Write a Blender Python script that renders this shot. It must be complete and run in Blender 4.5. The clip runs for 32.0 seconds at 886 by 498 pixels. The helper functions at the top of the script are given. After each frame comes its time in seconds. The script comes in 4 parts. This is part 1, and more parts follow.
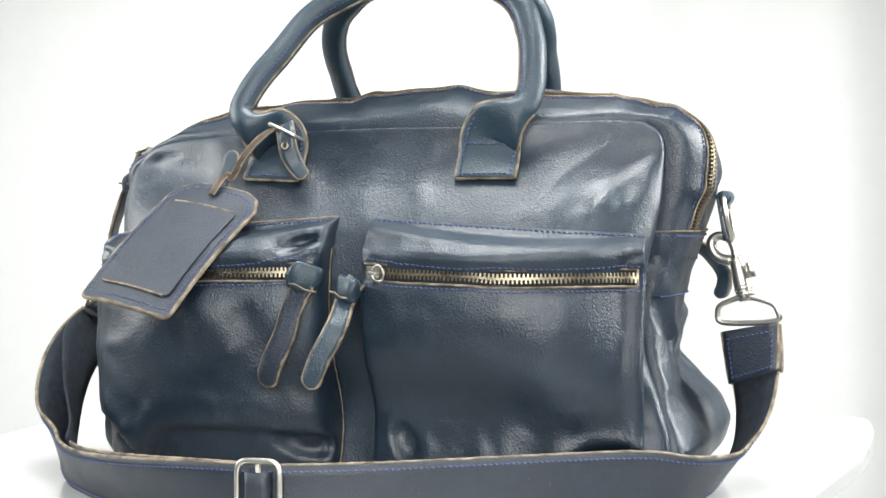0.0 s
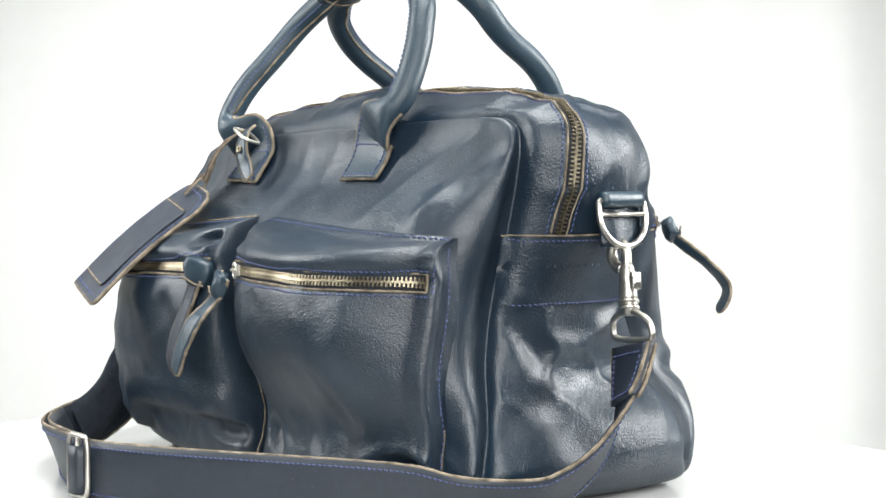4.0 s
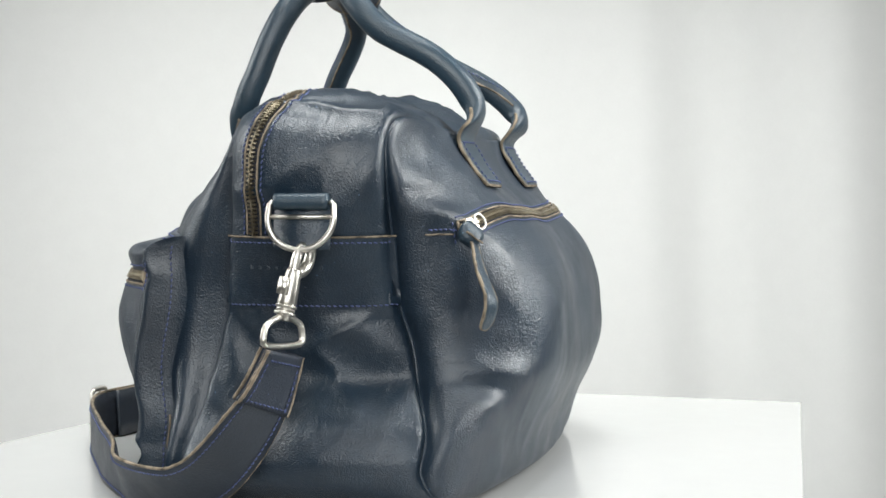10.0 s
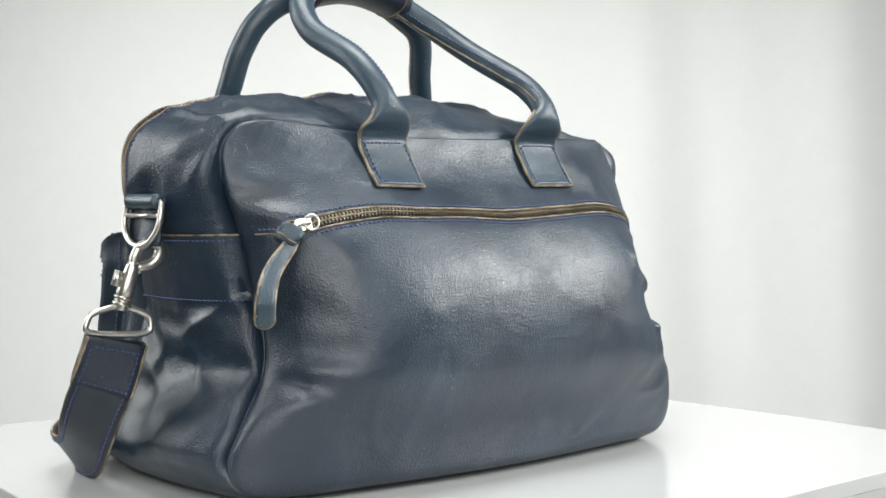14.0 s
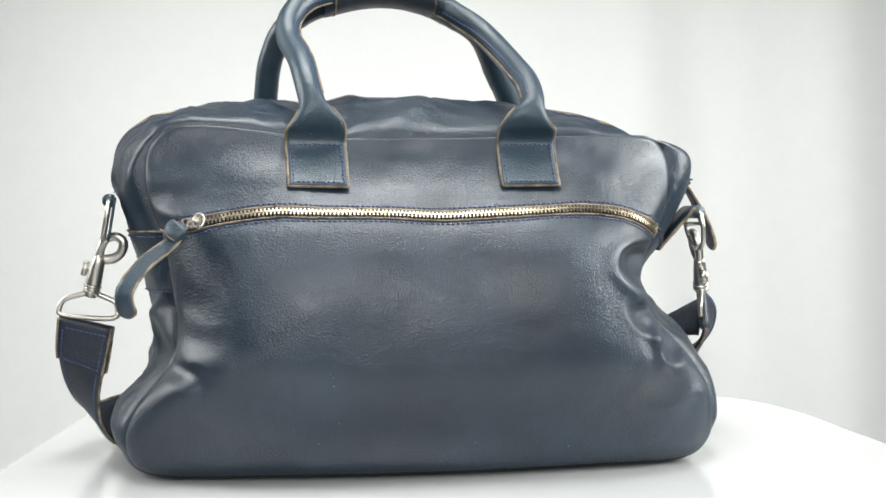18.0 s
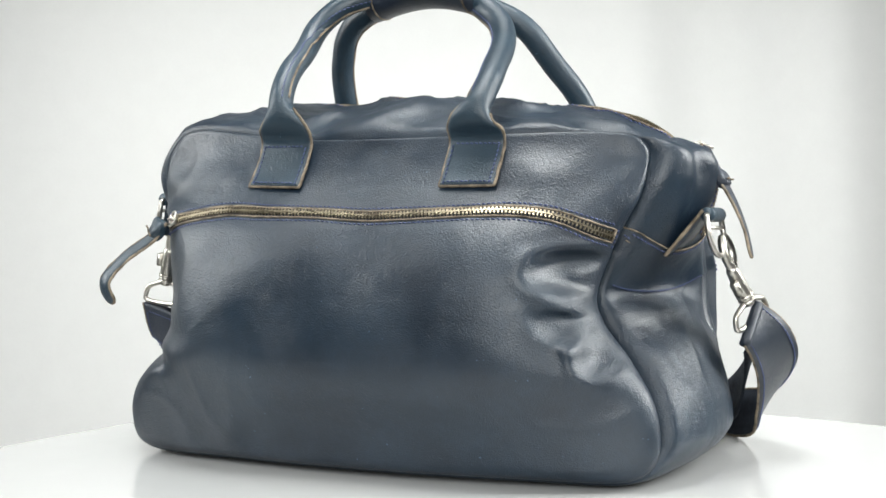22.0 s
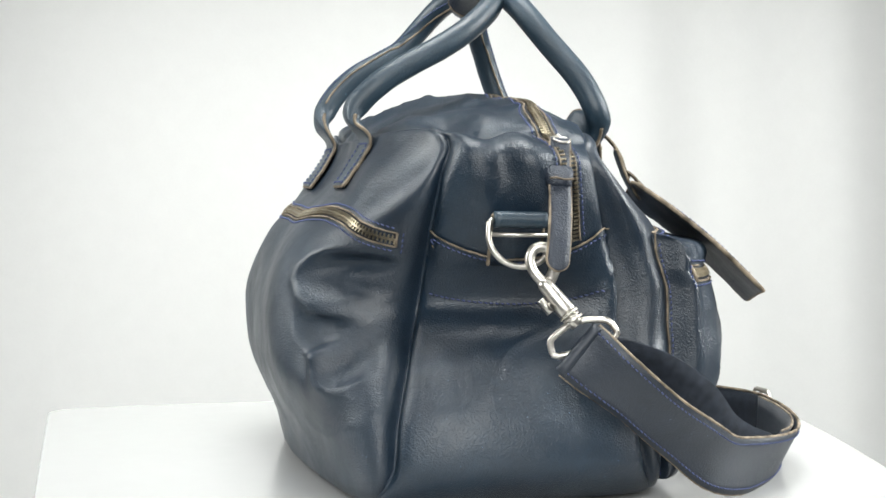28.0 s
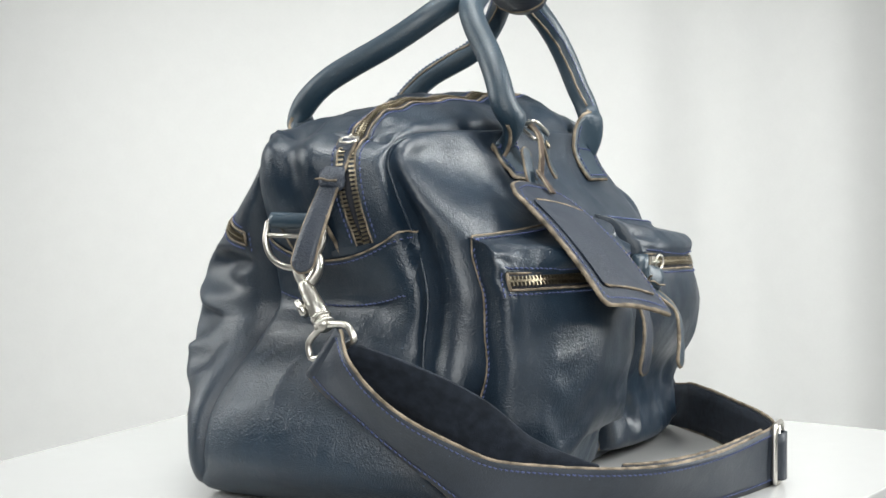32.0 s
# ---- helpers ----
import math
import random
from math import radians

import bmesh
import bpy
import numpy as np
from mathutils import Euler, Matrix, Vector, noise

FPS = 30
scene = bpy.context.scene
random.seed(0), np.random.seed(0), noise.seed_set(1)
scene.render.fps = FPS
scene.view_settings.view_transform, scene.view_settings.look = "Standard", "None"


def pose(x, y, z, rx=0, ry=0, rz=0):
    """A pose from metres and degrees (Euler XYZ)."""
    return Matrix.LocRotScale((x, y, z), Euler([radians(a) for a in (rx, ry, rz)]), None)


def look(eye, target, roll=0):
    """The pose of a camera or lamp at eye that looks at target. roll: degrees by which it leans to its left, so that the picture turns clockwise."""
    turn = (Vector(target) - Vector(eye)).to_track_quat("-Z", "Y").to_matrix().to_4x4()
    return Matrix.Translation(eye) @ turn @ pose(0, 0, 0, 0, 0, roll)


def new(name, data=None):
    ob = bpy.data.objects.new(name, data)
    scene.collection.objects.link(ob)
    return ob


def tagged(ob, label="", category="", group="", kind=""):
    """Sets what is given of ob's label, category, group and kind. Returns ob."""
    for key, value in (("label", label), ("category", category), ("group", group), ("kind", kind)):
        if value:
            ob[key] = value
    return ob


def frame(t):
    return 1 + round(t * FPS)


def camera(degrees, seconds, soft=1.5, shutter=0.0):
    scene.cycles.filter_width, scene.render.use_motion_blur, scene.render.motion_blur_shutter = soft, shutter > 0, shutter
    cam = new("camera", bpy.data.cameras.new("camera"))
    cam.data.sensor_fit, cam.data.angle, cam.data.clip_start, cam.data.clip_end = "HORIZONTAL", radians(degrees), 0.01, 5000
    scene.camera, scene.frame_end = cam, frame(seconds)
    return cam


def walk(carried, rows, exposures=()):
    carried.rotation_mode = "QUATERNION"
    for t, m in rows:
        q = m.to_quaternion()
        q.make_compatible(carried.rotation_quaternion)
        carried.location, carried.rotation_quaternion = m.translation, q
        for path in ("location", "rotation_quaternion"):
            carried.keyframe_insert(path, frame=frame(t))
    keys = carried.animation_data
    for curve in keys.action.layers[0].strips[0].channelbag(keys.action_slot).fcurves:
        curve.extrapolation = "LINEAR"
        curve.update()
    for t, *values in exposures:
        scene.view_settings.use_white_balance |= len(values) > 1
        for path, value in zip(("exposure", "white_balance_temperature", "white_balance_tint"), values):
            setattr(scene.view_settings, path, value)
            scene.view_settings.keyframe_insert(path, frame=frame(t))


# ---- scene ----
from mathutils.bvhtree import BVHTree

# A studio turntable: a blue leather work bag on a white board turns before a still camera.
EYE = Vector((0.0, -1.1522, 0.2028))
PAN, TILT, ROLL = radians(0.858), radians(-2.267), -0.305
AIM = EYE + Vector((math.sin(PAN) * math.cos(TILT), math.cos(PAN) * math.cos(TILT), math.sin(TILT)))
cam = camera(32.566, 32.0, soft=1.6)
walk(cam, [(0.0, look(EYE, AIM, ROLL)), (32.0, look(EYE, AIM, ROLL))],
     exposures=[(0.0, 0.40), (3.0, 0.44), (6.0, 0.29), (10.0, -0.12), (14.0, -0.05), (20.0, 0.04), (24.0, 0.02), (28.0, 0.05), (30.0, -0.02), (32.0, -0.09)])

# ---------------------------------------------------------------- light
world = bpy.data.worlds.new("studio_air")
scene.world = world
world.use_nodes = True
world.node_tree.nodes["Background"].inputs["Color"].default_value = (1.0, 0.99, 0.97, 1)
world.node_tree.nodes["Background"].inputs["Strength"].default_value = 0.05


def softbox(name, eye, target, width, height, watts, spread=180, colour=(0.975, 1.0, 0.985)):
    """A large diffused studio lamp."""
    lamp = bpy.data.lights.new(name, "AREA")
    lamp.shape, lamp.size, lamp.size_y, lamp.energy, lamp.color = "RECTANGLE", width, height, watts, colour
    lamp.spread = radians(spread)
    ob = new(name, lamp)
    ob.matrix_world = look(eye, target)
    return ob


softbox("softbox_lamp", (-1.30, 0.12, 0.75), (0, 0, 0.15), 0.5, 1.0, 5.2, 100)
softbox("softbox_lamp", (1.30, -0.05, 0.75), (0, 0, 0.15), 0.5, 1.0, 10, 100)
softbox("front_softbox_lamp", (0.0, -1.72, 0.74), (0, 0, 0.15), 1.5, 1.30, 33)
softbox("overhead_lamp", (0, 0.0, 1.75), (0, 0.05, 0), 1.0, 0.8, 14, 110)
# added fill light, kept out of view: brightens the cloth, no known lamp there
softbox("backdrop_fill", (0.09, 0.64, 0.60), (0.16, 1.35, -0.42), 1.3, 0.26, 4.7, 145)

# ---------------------------------------------------------------- materials


def nodes_of(name):
    mat = bpy.data.materials.new(name)
    mat.use_nodes = True
    nt = mat.node_tree
    return mat, nt, nt.nodes["Principled BSDF"]


def node(nt, kind, **values):
    n = nt.nodes.new(kind)
    for key, value in values.items():
        n.inputs[key].default_value = value
    return n


def ramp(nt, source, stops):
    n = nt.nodes.new("ShaderNodeValToRGB")
    while len(n.color_ramp.elements) < len(stops):
        n.color_ramp.elements.new(0.5)
    for e, (at, c) in zip(n.color_ramp.elements, stops):
        e.position, e.color = at, (c, c, c, 1) if isinstance(c, float) else (*c, 1)
    nt.links.new(source, n.inputs[0])
    return n.outputs[0]


def blend(nt, factor, a, b, mode="MIX"):
    n = nt.nodes.new("ShaderNodeMix")
    n.data_type, n.blend_type = "RGBA", mode
    for value, slot in ((factor, n.inputs[0]), (a, n.inputs[6]), (b, n.inputs[7])):
        if hasattr(value, "links"):
            nt.links.new(value, slot)
        else:
            slot.default_value = (*value, 1) if isinstance(value, tuple) else value
    return n.outputs[2]


def bumps(nt, bsdf, layers):
    """layers: (height socket, strength, distance)."""
    last = None
    for height, strength, distance in layers:
        b = node(nt, "ShaderNodeBump", Strength=strength, Distance=distance)
        nt.links.new(height, b.inputs["Height"])
        if last:
            nt.links.new(last, b.inputs["Normal"])
        last = b.outputs[0]
    nt.links.new(last, bsdf.inputs["Normal"])


def leather(name, dark, light, rough=0.4, grain=1.0, spec=0.6):
    """Oiled full-grain leather: pebble grain and crackle in patches, fine wrinkles, paler pulled patches, specks of wear."""
    mat, nt, bsdf = nodes_of(name)
    at = node(nt, "ShaderNodeTexCoord").outputs["Object"]
    big = node(nt, "ShaderNodeTexNoise", Scale=14.0, Detail=4.0, Roughness=0.6)
    fine = node(nt, "ShaderNodeTexNoise", Scale=900.0, Detail=3.0, Roughness=0.65)
    crease = node(nt, "ShaderNodeTexNoise", Scale=150.0, Detail=6.0, Roughness=0.7, Distortion=1.2)
    soft = node(nt, "ShaderNodeTexNoise", Scale=26.0, Detail=2.0, Roughness=0.5, Distortion=0.9)
    patch = node(nt, "ShaderNodeTexNoise", Scale=22.0, Detail=3.0, Roughness=0.6)
    specks = node(nt, "ShaderNodeTexNoise", Scale=420.0, Detail=1.0)
    rare = node(nt, "ShaderNodeTexNoise", Scale=30.0, Detail=1.0)
    for n in (big, fine, crease, soft, patch, specks, rare):
        nt.links.new(at, n.inputs["Vector"])
    # the grain's cells run unevenly: their coordinates are bent by a coarser noise
    bend = node(nt, "ShaderNodeTexNoise", Scale=120.0, Detail=2.0)
    nt.links.new(at, bend.inputs["Vector"])
    sway = nt.nodes.new("ShaderNodeVectorMath")
    sway.operation = "MULTIPLY_ADD"
    nt.links.new(bend.outputs["Color"], sway.inputs[0])
    sway.inputs[1].default_value = (0.006, 0.006, 0.006)
    nt.links.new(at, sway.inputs[2])
    pebble = node(nt, "ShaderNodeTexVoronoi", Scale=760.0)
    crackle = node(nt, "ShaderNodeTexVoronoi", Scale=400.0)
    crackle.feature = "DISTANCE_TO_EDGE"
    for n in (pebble, crackle):
        nt.links.new(sway.outputs[0], n.inputs["Vector"])
    tone = ramp(nt, big.outputs[0], [(0.32, dark), (0.7, light)])
    mottle = blend(nt, 0.3, tone, ramp(nt, crease.outputs[0], [(0.3, 0.25), (0.75, 0.75)]), "SOFT_LIGHT")
    worn = nt.nodes.new("ShaderNodeMath")
    worn.operation = "MULTIPLY"
    nt.links.new(ramp(nt, specks.outputs[0], [(0.765, 0.0), (0.79, 0.7)]), worn.inputs[0])
    nt.links.new(ramp(nt, rare.outputs[0], [(0.5, 0.0), (0.6, 1.0)]), worn.inputs[1])
    nt.links.new(blend(nt, worn.outputs[0], mottle, tuple(min(1.0, c * 5.0 + 0.03) for c in light)), bsdf.inputs["Base Color"])
    nt.links.new(ramp(nt, patch.outputs[0], [(0.3, rough - 0.07), (0.7, rough + 0.09)]), bsdf.inputs["Roughness"])
    bsdf.inputs["Specular IOR Level"].default_value = spec
    lines = ramp(nt, crackle.outputs["Distance"], [(0.0, 0.0), (0.16, 1.0)])
    cracked = blend(nt, ramp(nt, patch.outputs[0], [(0.42, 0.15), (0.62, 1.0)]), (1.0, 1.0, 1.0), lines)
    bumps(nt, bsdf, [(soft.outputs[0], 0.12, 0.005), (crease.outputs[0], 0.17 * grain, 0.0010), (cracked, 0.26 * grain, 0.0005), (pebble.outputs["Distance"], 0.34 * grain, 0.0006), (fine.outputs[0], 0.34 * grain, 0.0004)])
    return mat


def plain(name, colour, rough, metal=0.0, scale=300.0, vary=0.25, bump=0.15, deep=0.0003, spec=0.5, patchy=0.07, mottle=0.3):
    mat, nt, bsdf = nodes_of(name)
    at = node(nt, "ShaderNodeTexCoord").outputs["Object"]
    big = node(nt, "ShaderNodeTexNoise", Scale=scale / 8, Detail=4.0)
    fine = node(nt, "ShaderNodeTexNoise", Scale=scale, Detail=4.0, Roughness=0.65)
    for n in (big, fine):
        nt.links.new(at, n.inputs["Vector"])
    low, high = tuple(c * (1 - vary) for c in colour), tuple(min(1.0, c * (1 + vary)) for c in colour)
    tone = ramp(nt, big.outputs[0], [(0.3, low), (0.7, high)])
    nt.links.new(blend(nt, mottle, tone, ramp(nt, fine.outputs[0], [(0.3, 0.3), (0.7, 0.7)]), "SOFT_LIGHT"), bsdf.inputs["Base Color"])
    nt.links.new(ramp(nt, fine.outputs[0], [(0.3, max(0.03, rough - patchy)), (0.7, min(1.0, rough + patchy))]), bsdf.inputs["Roughness"])
    bsdf.inputs["Metallic"].default_value = metal
    bsdf.inputs["Specular IOR Level"].default_value = spec
    bumps(nt, bsdf, [(fine.outputs[0], bump, deep)])
    return mat


LEATHER = leather("navy_leather", (0.0045, 0.0120, 0.0235), (0.0108, 0.0260, 0.0450), 0.37, 1.05, 0.66)
LEATHER_PANEL = leather("panel_leather", (0.0066, 0.0142, 0.0258), (0.0168, 0.0315, 0.0505), 0.385, 0.95, 0.68)
LEATHER_TAG = leather("tag_leather", (0.010, 0.016, 0.029), (0.020, 0.029, 0.047), 0.46, 1.3)
LEATHER_HANDLE = leather("handle_leather", (0.012, 0.028, 0.044), (0.026, 0.051, 0.074), 0.40, 0.8, 0.65)
STRAP_FACE = leather("strap_leather", (0.012, 0.018, 0.028), (0.022, 0.030, 0.044), 0.45, 0.7)
RAW_EDGE = plain("raw_leather_edge", (0.215, 0.175, 0.13), 0.85, scale=900.0, vary=0.6, bump=0.6, deep=0.0006, spec=0.2)
SUEDE = plain("rough_leather_back", (0.095, 0.072, 0.058), 0.95, scale=700.0, vary=0.4, bump=0.7, deep=0.0008, spec=0.1)
THREAD = plain("blue_thread", (0.070, 0.090, 0.20), 0.75, scale=2500.0, vary=0.3)
TAPE = plain("zip_tape", (0.012, 0.013, 0.018), 0.85, scale=1800.0, vary=0.3, bump=0.4)
BRASS = plain("antique_brass", (0.31, 0.265, 0.19), 0.36, metal=1.0, scale=600.0, vary=0.3)
NICKEL = plain("satin_nickel", (0.62, 0.59, 0.54), 0.36, metal=1.0, scale=500.0, vary=0.12, bump=0.1)
WEBBING = plain("woven_webbing", (0.016, 0.021, 0.031), 0.85, scale=1300.0, vary=0.35, bump=0.9, deep=0.0008, spec=0.3)
BOARD = plain("white_acrylic", (0.52, 0.52, 0.512), 0.13, scale=40.0, vary=0.01, bump=0.0, deep=0.0001, patchy=0.012, mottle=0.02)
CLOTH = plain("white_backdrop_cloth", (0.76, 0.758, 0.745), 0.95, scale=260.0, vary=0.01, bump=0.08, deep=0.0006, spec=0.1, mottle=0.08)
WALL = plain("grey_wall_paint", (0.13, 0.13, 0.13), 0.9, scale=60.0, vary=0.03, spec=0.2)
FLOOR = plain("grey_studio_floor", (0.16, 0.16, 0.155), 0.7, scale=20.0, vary=0.15)

# ---------------------------------------------------------------- mesh helpers


class Shape:
    """Gathers vertices and faces for one mesh."""

    def __init__(self):
        self.v, self.f, self.n = [], [], 0

    def add(self, points, faces):
        points = np.asarray(points, float).reshape(-1, 3)
        self.v.append(points)
        self.f += [tuple(i + self.n for i in face) for face in faces]
        self.n += len(points)
        return self

    def grid(self, p, wrap_u=False, wrap_v=False, flip=False):
        p = np.asarray(p, float)
        a, b = p.shape[:2]
        faces = []
        for i in range(a if wrap_u else a - 1):
            for j in range(b if wrap_v else b - 1):
                q = (i * b + j, (i + 1) % a * b + j, (i + 1) % a * b + (j + 1) % b, i * b + (j + 1) % b)
                faces.append(q[::-1] if flip else q)
        return self.add(p, faces)

    def box(self, centre, axes, half):
        """A box at centre along three unit axes, with half sizes."""
        c, (x, y, z) = np.asarray(centre), [np.asarray(a) * h for a, h in zip(axes, half)]
        pts = [c + i * x + j * y + k * z for k in (-1, 1) for j in (-1, 1) for i in (-1, 1)]
        return self.add(pts, [(0, 2, 3, 1), (4, 5, 7, 6), (0, 1, 5, 4), (2, 6, 7, 3), (0, 4, 6, 2), (1, 3, 7, 5)])

    def tube(self, path, radius, sides=8, closed=False, up=(0.13, 0.27, 0.95), squash=1.0):
        path = np.asarray(path, float)
        frames = moving_frames(path, up, closed)
        radius = np.broadcast_to(radius, len(path))
        ring = []
        for (t, a, b), c, r in zip(frames, path, radius):
            ring.append([c + r * (math.cos(k) * a + squash * math.sin(k) * b) for k in np.arange(sides) * 2 * math.pi / sides])
        self.grid(ring, closed, True)
        if not closed:
            first, last = self.n - len(path) * sides, self.n - sides
            self.f += [tuple(first + k for k in range(sides)), tuple(last + k for k in reversed(range(sides)))]
        return self

    def mesh(self, name, smooth=True):
        me = bpy.data.meshes.new(name)
        me.from_pydata(np.concatenate(self.v).tolist(), [], self.f)
        me.validate()
        bm = bmesh.new()
        bm.from_mesh(me)
        bmesh.ops.recalc_face_normals(bm, faces=bm.faces)
        bm.to_mesh(me)
        bm.free()
        me.polygons.foreach_set("use_smooth", [smooth] * len(me.polygons))
        return me


def unit(v):
    v = np.asarray(v, float)
    return v / (np.linalg.norm(v) + 1e-12)


def moving_frames(path, up, closed=False):
    out, n = [], len(path)
    a = None
    for i in range(n):
        t = path[(i + 1) % n] - path[i - 1] if closed else path[min(i + 1, n - 1)] - path[max(i - 1, 0)]
        t = unit(t)
        a = unit(np.cross(up, t)) if a is None else unit(a - t * (a @ t))
        out.append((t, a, np.cross(t, a)))
    return out


def spline(keys, per=12, closed=False):
    """A Catmull-Rom curve through keys."""
    k = np.asarray(keys, float)
    n = len(k)
    out = []
    for i in range(n if closed else n - 1):
        if closed:
            p = [k[(i + d) % n] for d in (-1, 0, 1, 2)]
        else:
            p = [k[max(i - 1, 0)], k[i], k[i + 1], k[min(i + 2, n - 1)]]
        for t in np.arange(per) / per:
            out.append(0.5 * (2 * p[1] + (p[2] - p[0]) * t + (2 * p[0] - 5 * p[1] + 4 * p[2] - p[3]) * t * t + (3 * p[1] - p[0] - 3 * p[2] + p[3]) * t ** 3))
    if not closed:
        out.append(k[-1])
    return np.array(out)


def even(path, step):
    """The path at even steps."""
    path = np.asarray(path, float)
    run = np.concatenate([[0], np.cumsum(np.linalg.norm(np.diff(path[:, :3], axis=0), axis=1))])
    at = np.linspace(0, run[-1], max(2, int(round(run[-1] / step)) + 1))
    return np.stack([np.interp(at, run, path[:, i]) for i in range(path.shape[1])], 1)


def part(name, shape, material, parent, label="", smooth=True, kind=""):
    """One mesh under a thing or a part."""
    me = shape.mesh(name, smooth) if isinstance(shape, Shape) else shape
    ob = new(name, me)
    if not me.materials:
        me.materials.append(material)
    ob.parent = parent
    return tagged(ob, label=label, kind=kind)


def thing(name, label, category, group=""):
    return tagged(new(name), label=label, category=category, group=group)


def lump(x, centre, width):
    return np.exp(-((x - centre) / width) ** 2)


# ---------------------------------------------------------------- the studio


def structure(name, shape, material, label, smooth=False):
    me = shape.mesh(name, smooth)
    me.materials.append(material)
    return tagged(new(name, me), label=label, category=name.rstrip("_0123456789").replace("_", " "), kind="structure")


def studio():
    s = Shape().box((0, 0.2, -0.83), np.eye(3), (2.6, 2.6, 0.03))
    structure("floor", s, FLOOR, "plain grey studio floor")
    for name, c, h in (("wall_north", (0, 2.45, 0.75), (2.6, 0.05, 1.55)), ("wall_south", (0, -2.45, 0.75), (2.6, 0.05, 1.55)),
                       ("wall_east", (2.65, 0, 0.75), (0.05, 2.6, 1.55)), ("wall_west", (-2.65, 0, 0.75), (0.05, 2.6, 1.55))):
        structure(name, Shape().box(c, np.eye(3), h), WALL, "plain grey studio wall")
    structure("ceiling", Shape().box((0, 0, 2.35), np.eye(3), (2.7, 2.6, 0.05)), WALL, "plain grey studio ceiling")
    # the cloth falls from a rail, then sweeps forwards under the turntable
    rows = []
    for t in np.linspace(0, 1, 60):
        if t < 0.7:
            y, z = 1.35, 2.1 - t / 0.7 * 2.5
        elif t < 0.85:
            k = (t - 0.7) / 0.15 * math.pi / 2
            y, z = 0.96 + 0.39 * math.cos(k), -0.40 - 0.39 * math.sin(k)
        else:
            y, z = 0.96 - (t - 0.85) / 0.15 * 1.45, -0.79
        row = []
        for x in np.linspace(-1.7, 1.7, 200):
            hang = max(0.0, min(1.0, (z + 0.75) / 0.5))
            fold = 0.010 * math.sin(x * 21 + 0.6 * math.sin(x * 5)) * lump(x, 0.75, 0.55) + 0.006 * math.sin(x * 9 + 1.0) + 0.005 * math.sin(x * 37 + z * 2) * lump(x, 0.5, 0.3)
            row.append((x, y - hang * fold, z))
        rows.append(row)
    structure("backdrop", Shape().grid(rows), CLOTH, "white cloth backdrop hanging in soft vertical folds", True)


def turntable():
    top = thing("turntable", "glossy white board turning on a low round base", "turntable")
    rim = spline([(0.350, -0.276), (0.366, -0.10), (0.368, 0.05), (0.366, 0.17), (0.340, 0.255), (0.27, 0.288), (0.14, 0.315), (0.0, 0.342), (-0.12, 0.360), (-0.195, 0.362), (-0.240, 0.335), (-0.268, 0.26), (-0.284, 0.16), (-0.305, 0.03), (-0.322, -0.09), (-0.325, -0.20), (-0.318, -0.272), (-0.298, -0.290)], 10)
    rim = np.concatenate([rim, np.linspace((-0.298, -0.290), (0.350, -0.276), 24)[1:-1]])
    s, n = Shape(), len(rim)
    rings = [[(x * k, y * k, z) for x, y in rim] for k, z in ((0.998, -0.012), (1.0, -0.0112), (1.0, -0.0008), (0.998, 0.0))]
    s.grid(rings, False, True)
    s.f += [tuple(range(n)), tuple(range(3 * n, 4 * n))]
    part("board", s, BOARD, top, "glossy white acrylic board", False)
    s = Shape()
    ring = lambda r, z: [(r * math.cos(a), r * math.sin(a), z) for a in np.arange(48) * math.pi / 24]
    s.grid([ring(0.001, -0.012), ring(0.16, -0.012), ring(0.16, -0.09), ring(0.17, -0.1), ring(0.001, -0.1)], False, True)
    part("base", s, CLOTH, top, "low white round base", False)
    return top


def plinth():
    stand = thing("plinth", "plain white plinth under the turntable", "plinth")
    ring = lambda r, z: [(r * math.cos(a), r * math.sin(a), z) for a in np.arange(48) * math.pi / 24]
    part("column", Shape().grid([ring(0.001, -0.102), ring(0.196, -0.102), ring(0.2, -0.106), ring(0.2, -0.785), ring(0.001, -0.785)], False, True), CLOTH, stand, "plain white round column", False)


studio()
plinth()
TABLE = turntable()

# ---------------------------------------------------------------- the bag's body
# outlines of the two big panels, from the middle of the base round by +x, over the top and back by -x
BACK_KEYS = [(0, -.092, .005), (.12, -.082, .005), (.187, -.070, .006), (.208, -.062, .022), (.205, -.058, .055), (.186, -.049, .084), (.162, -.040, .110), (.155, -.034, .132), (.168, -.030, .168), (.188, -.026, .208),
             (.188, -.020, .234), (.164, -.030, .245), (.08, -.047, .244), (0, -.051, .242), (-.08, -.051, .243), (-.170, -.041, .253), (-.199, -.036, .242), (-.206, -.036, .215), (-.191, -.035, .173),
             (-.183, -.0375, .130), (-.1795, -.045, .104), (-.186, -.051, .079), (-.210, -.062, .051), (-.219, -.061, .024), (-.200, -.070, .006), (-.12, -.084, .005)]
FRONT_KEYS = [(0, .128, .002), (.12, .122, .002), (.180, .116, .004), (.205, .110, .020), (.206, .104, .050), (.200, .098, .085), (.193, .095, .108), (.190, .096, .137), (.190, .088, .168), (.199, .079, .200),
              (.199, .074, .224), (.174, .078, .241), (.08, .092, .246), (0, .098, .248), (-.08, .098, .248), (-.165, .076, .252), (-.192, .069, .248), (-.202, .070, .228), (-.196, .074, .180),
              (-.188, .081, .135), (-.190, .089, .095), (-.200, .096, .065), (-.208, .104, .040), (-.208, .110, .018), (-.183, .116, .004), (-.12, .122, .002)]
PER = 14
BACK_RIM, FRONT_RIM = spline(BACK_KEYS, PER, True), spline(FRONT_KEYS, PER, True)
RIM_N = len(BACK_RIM)


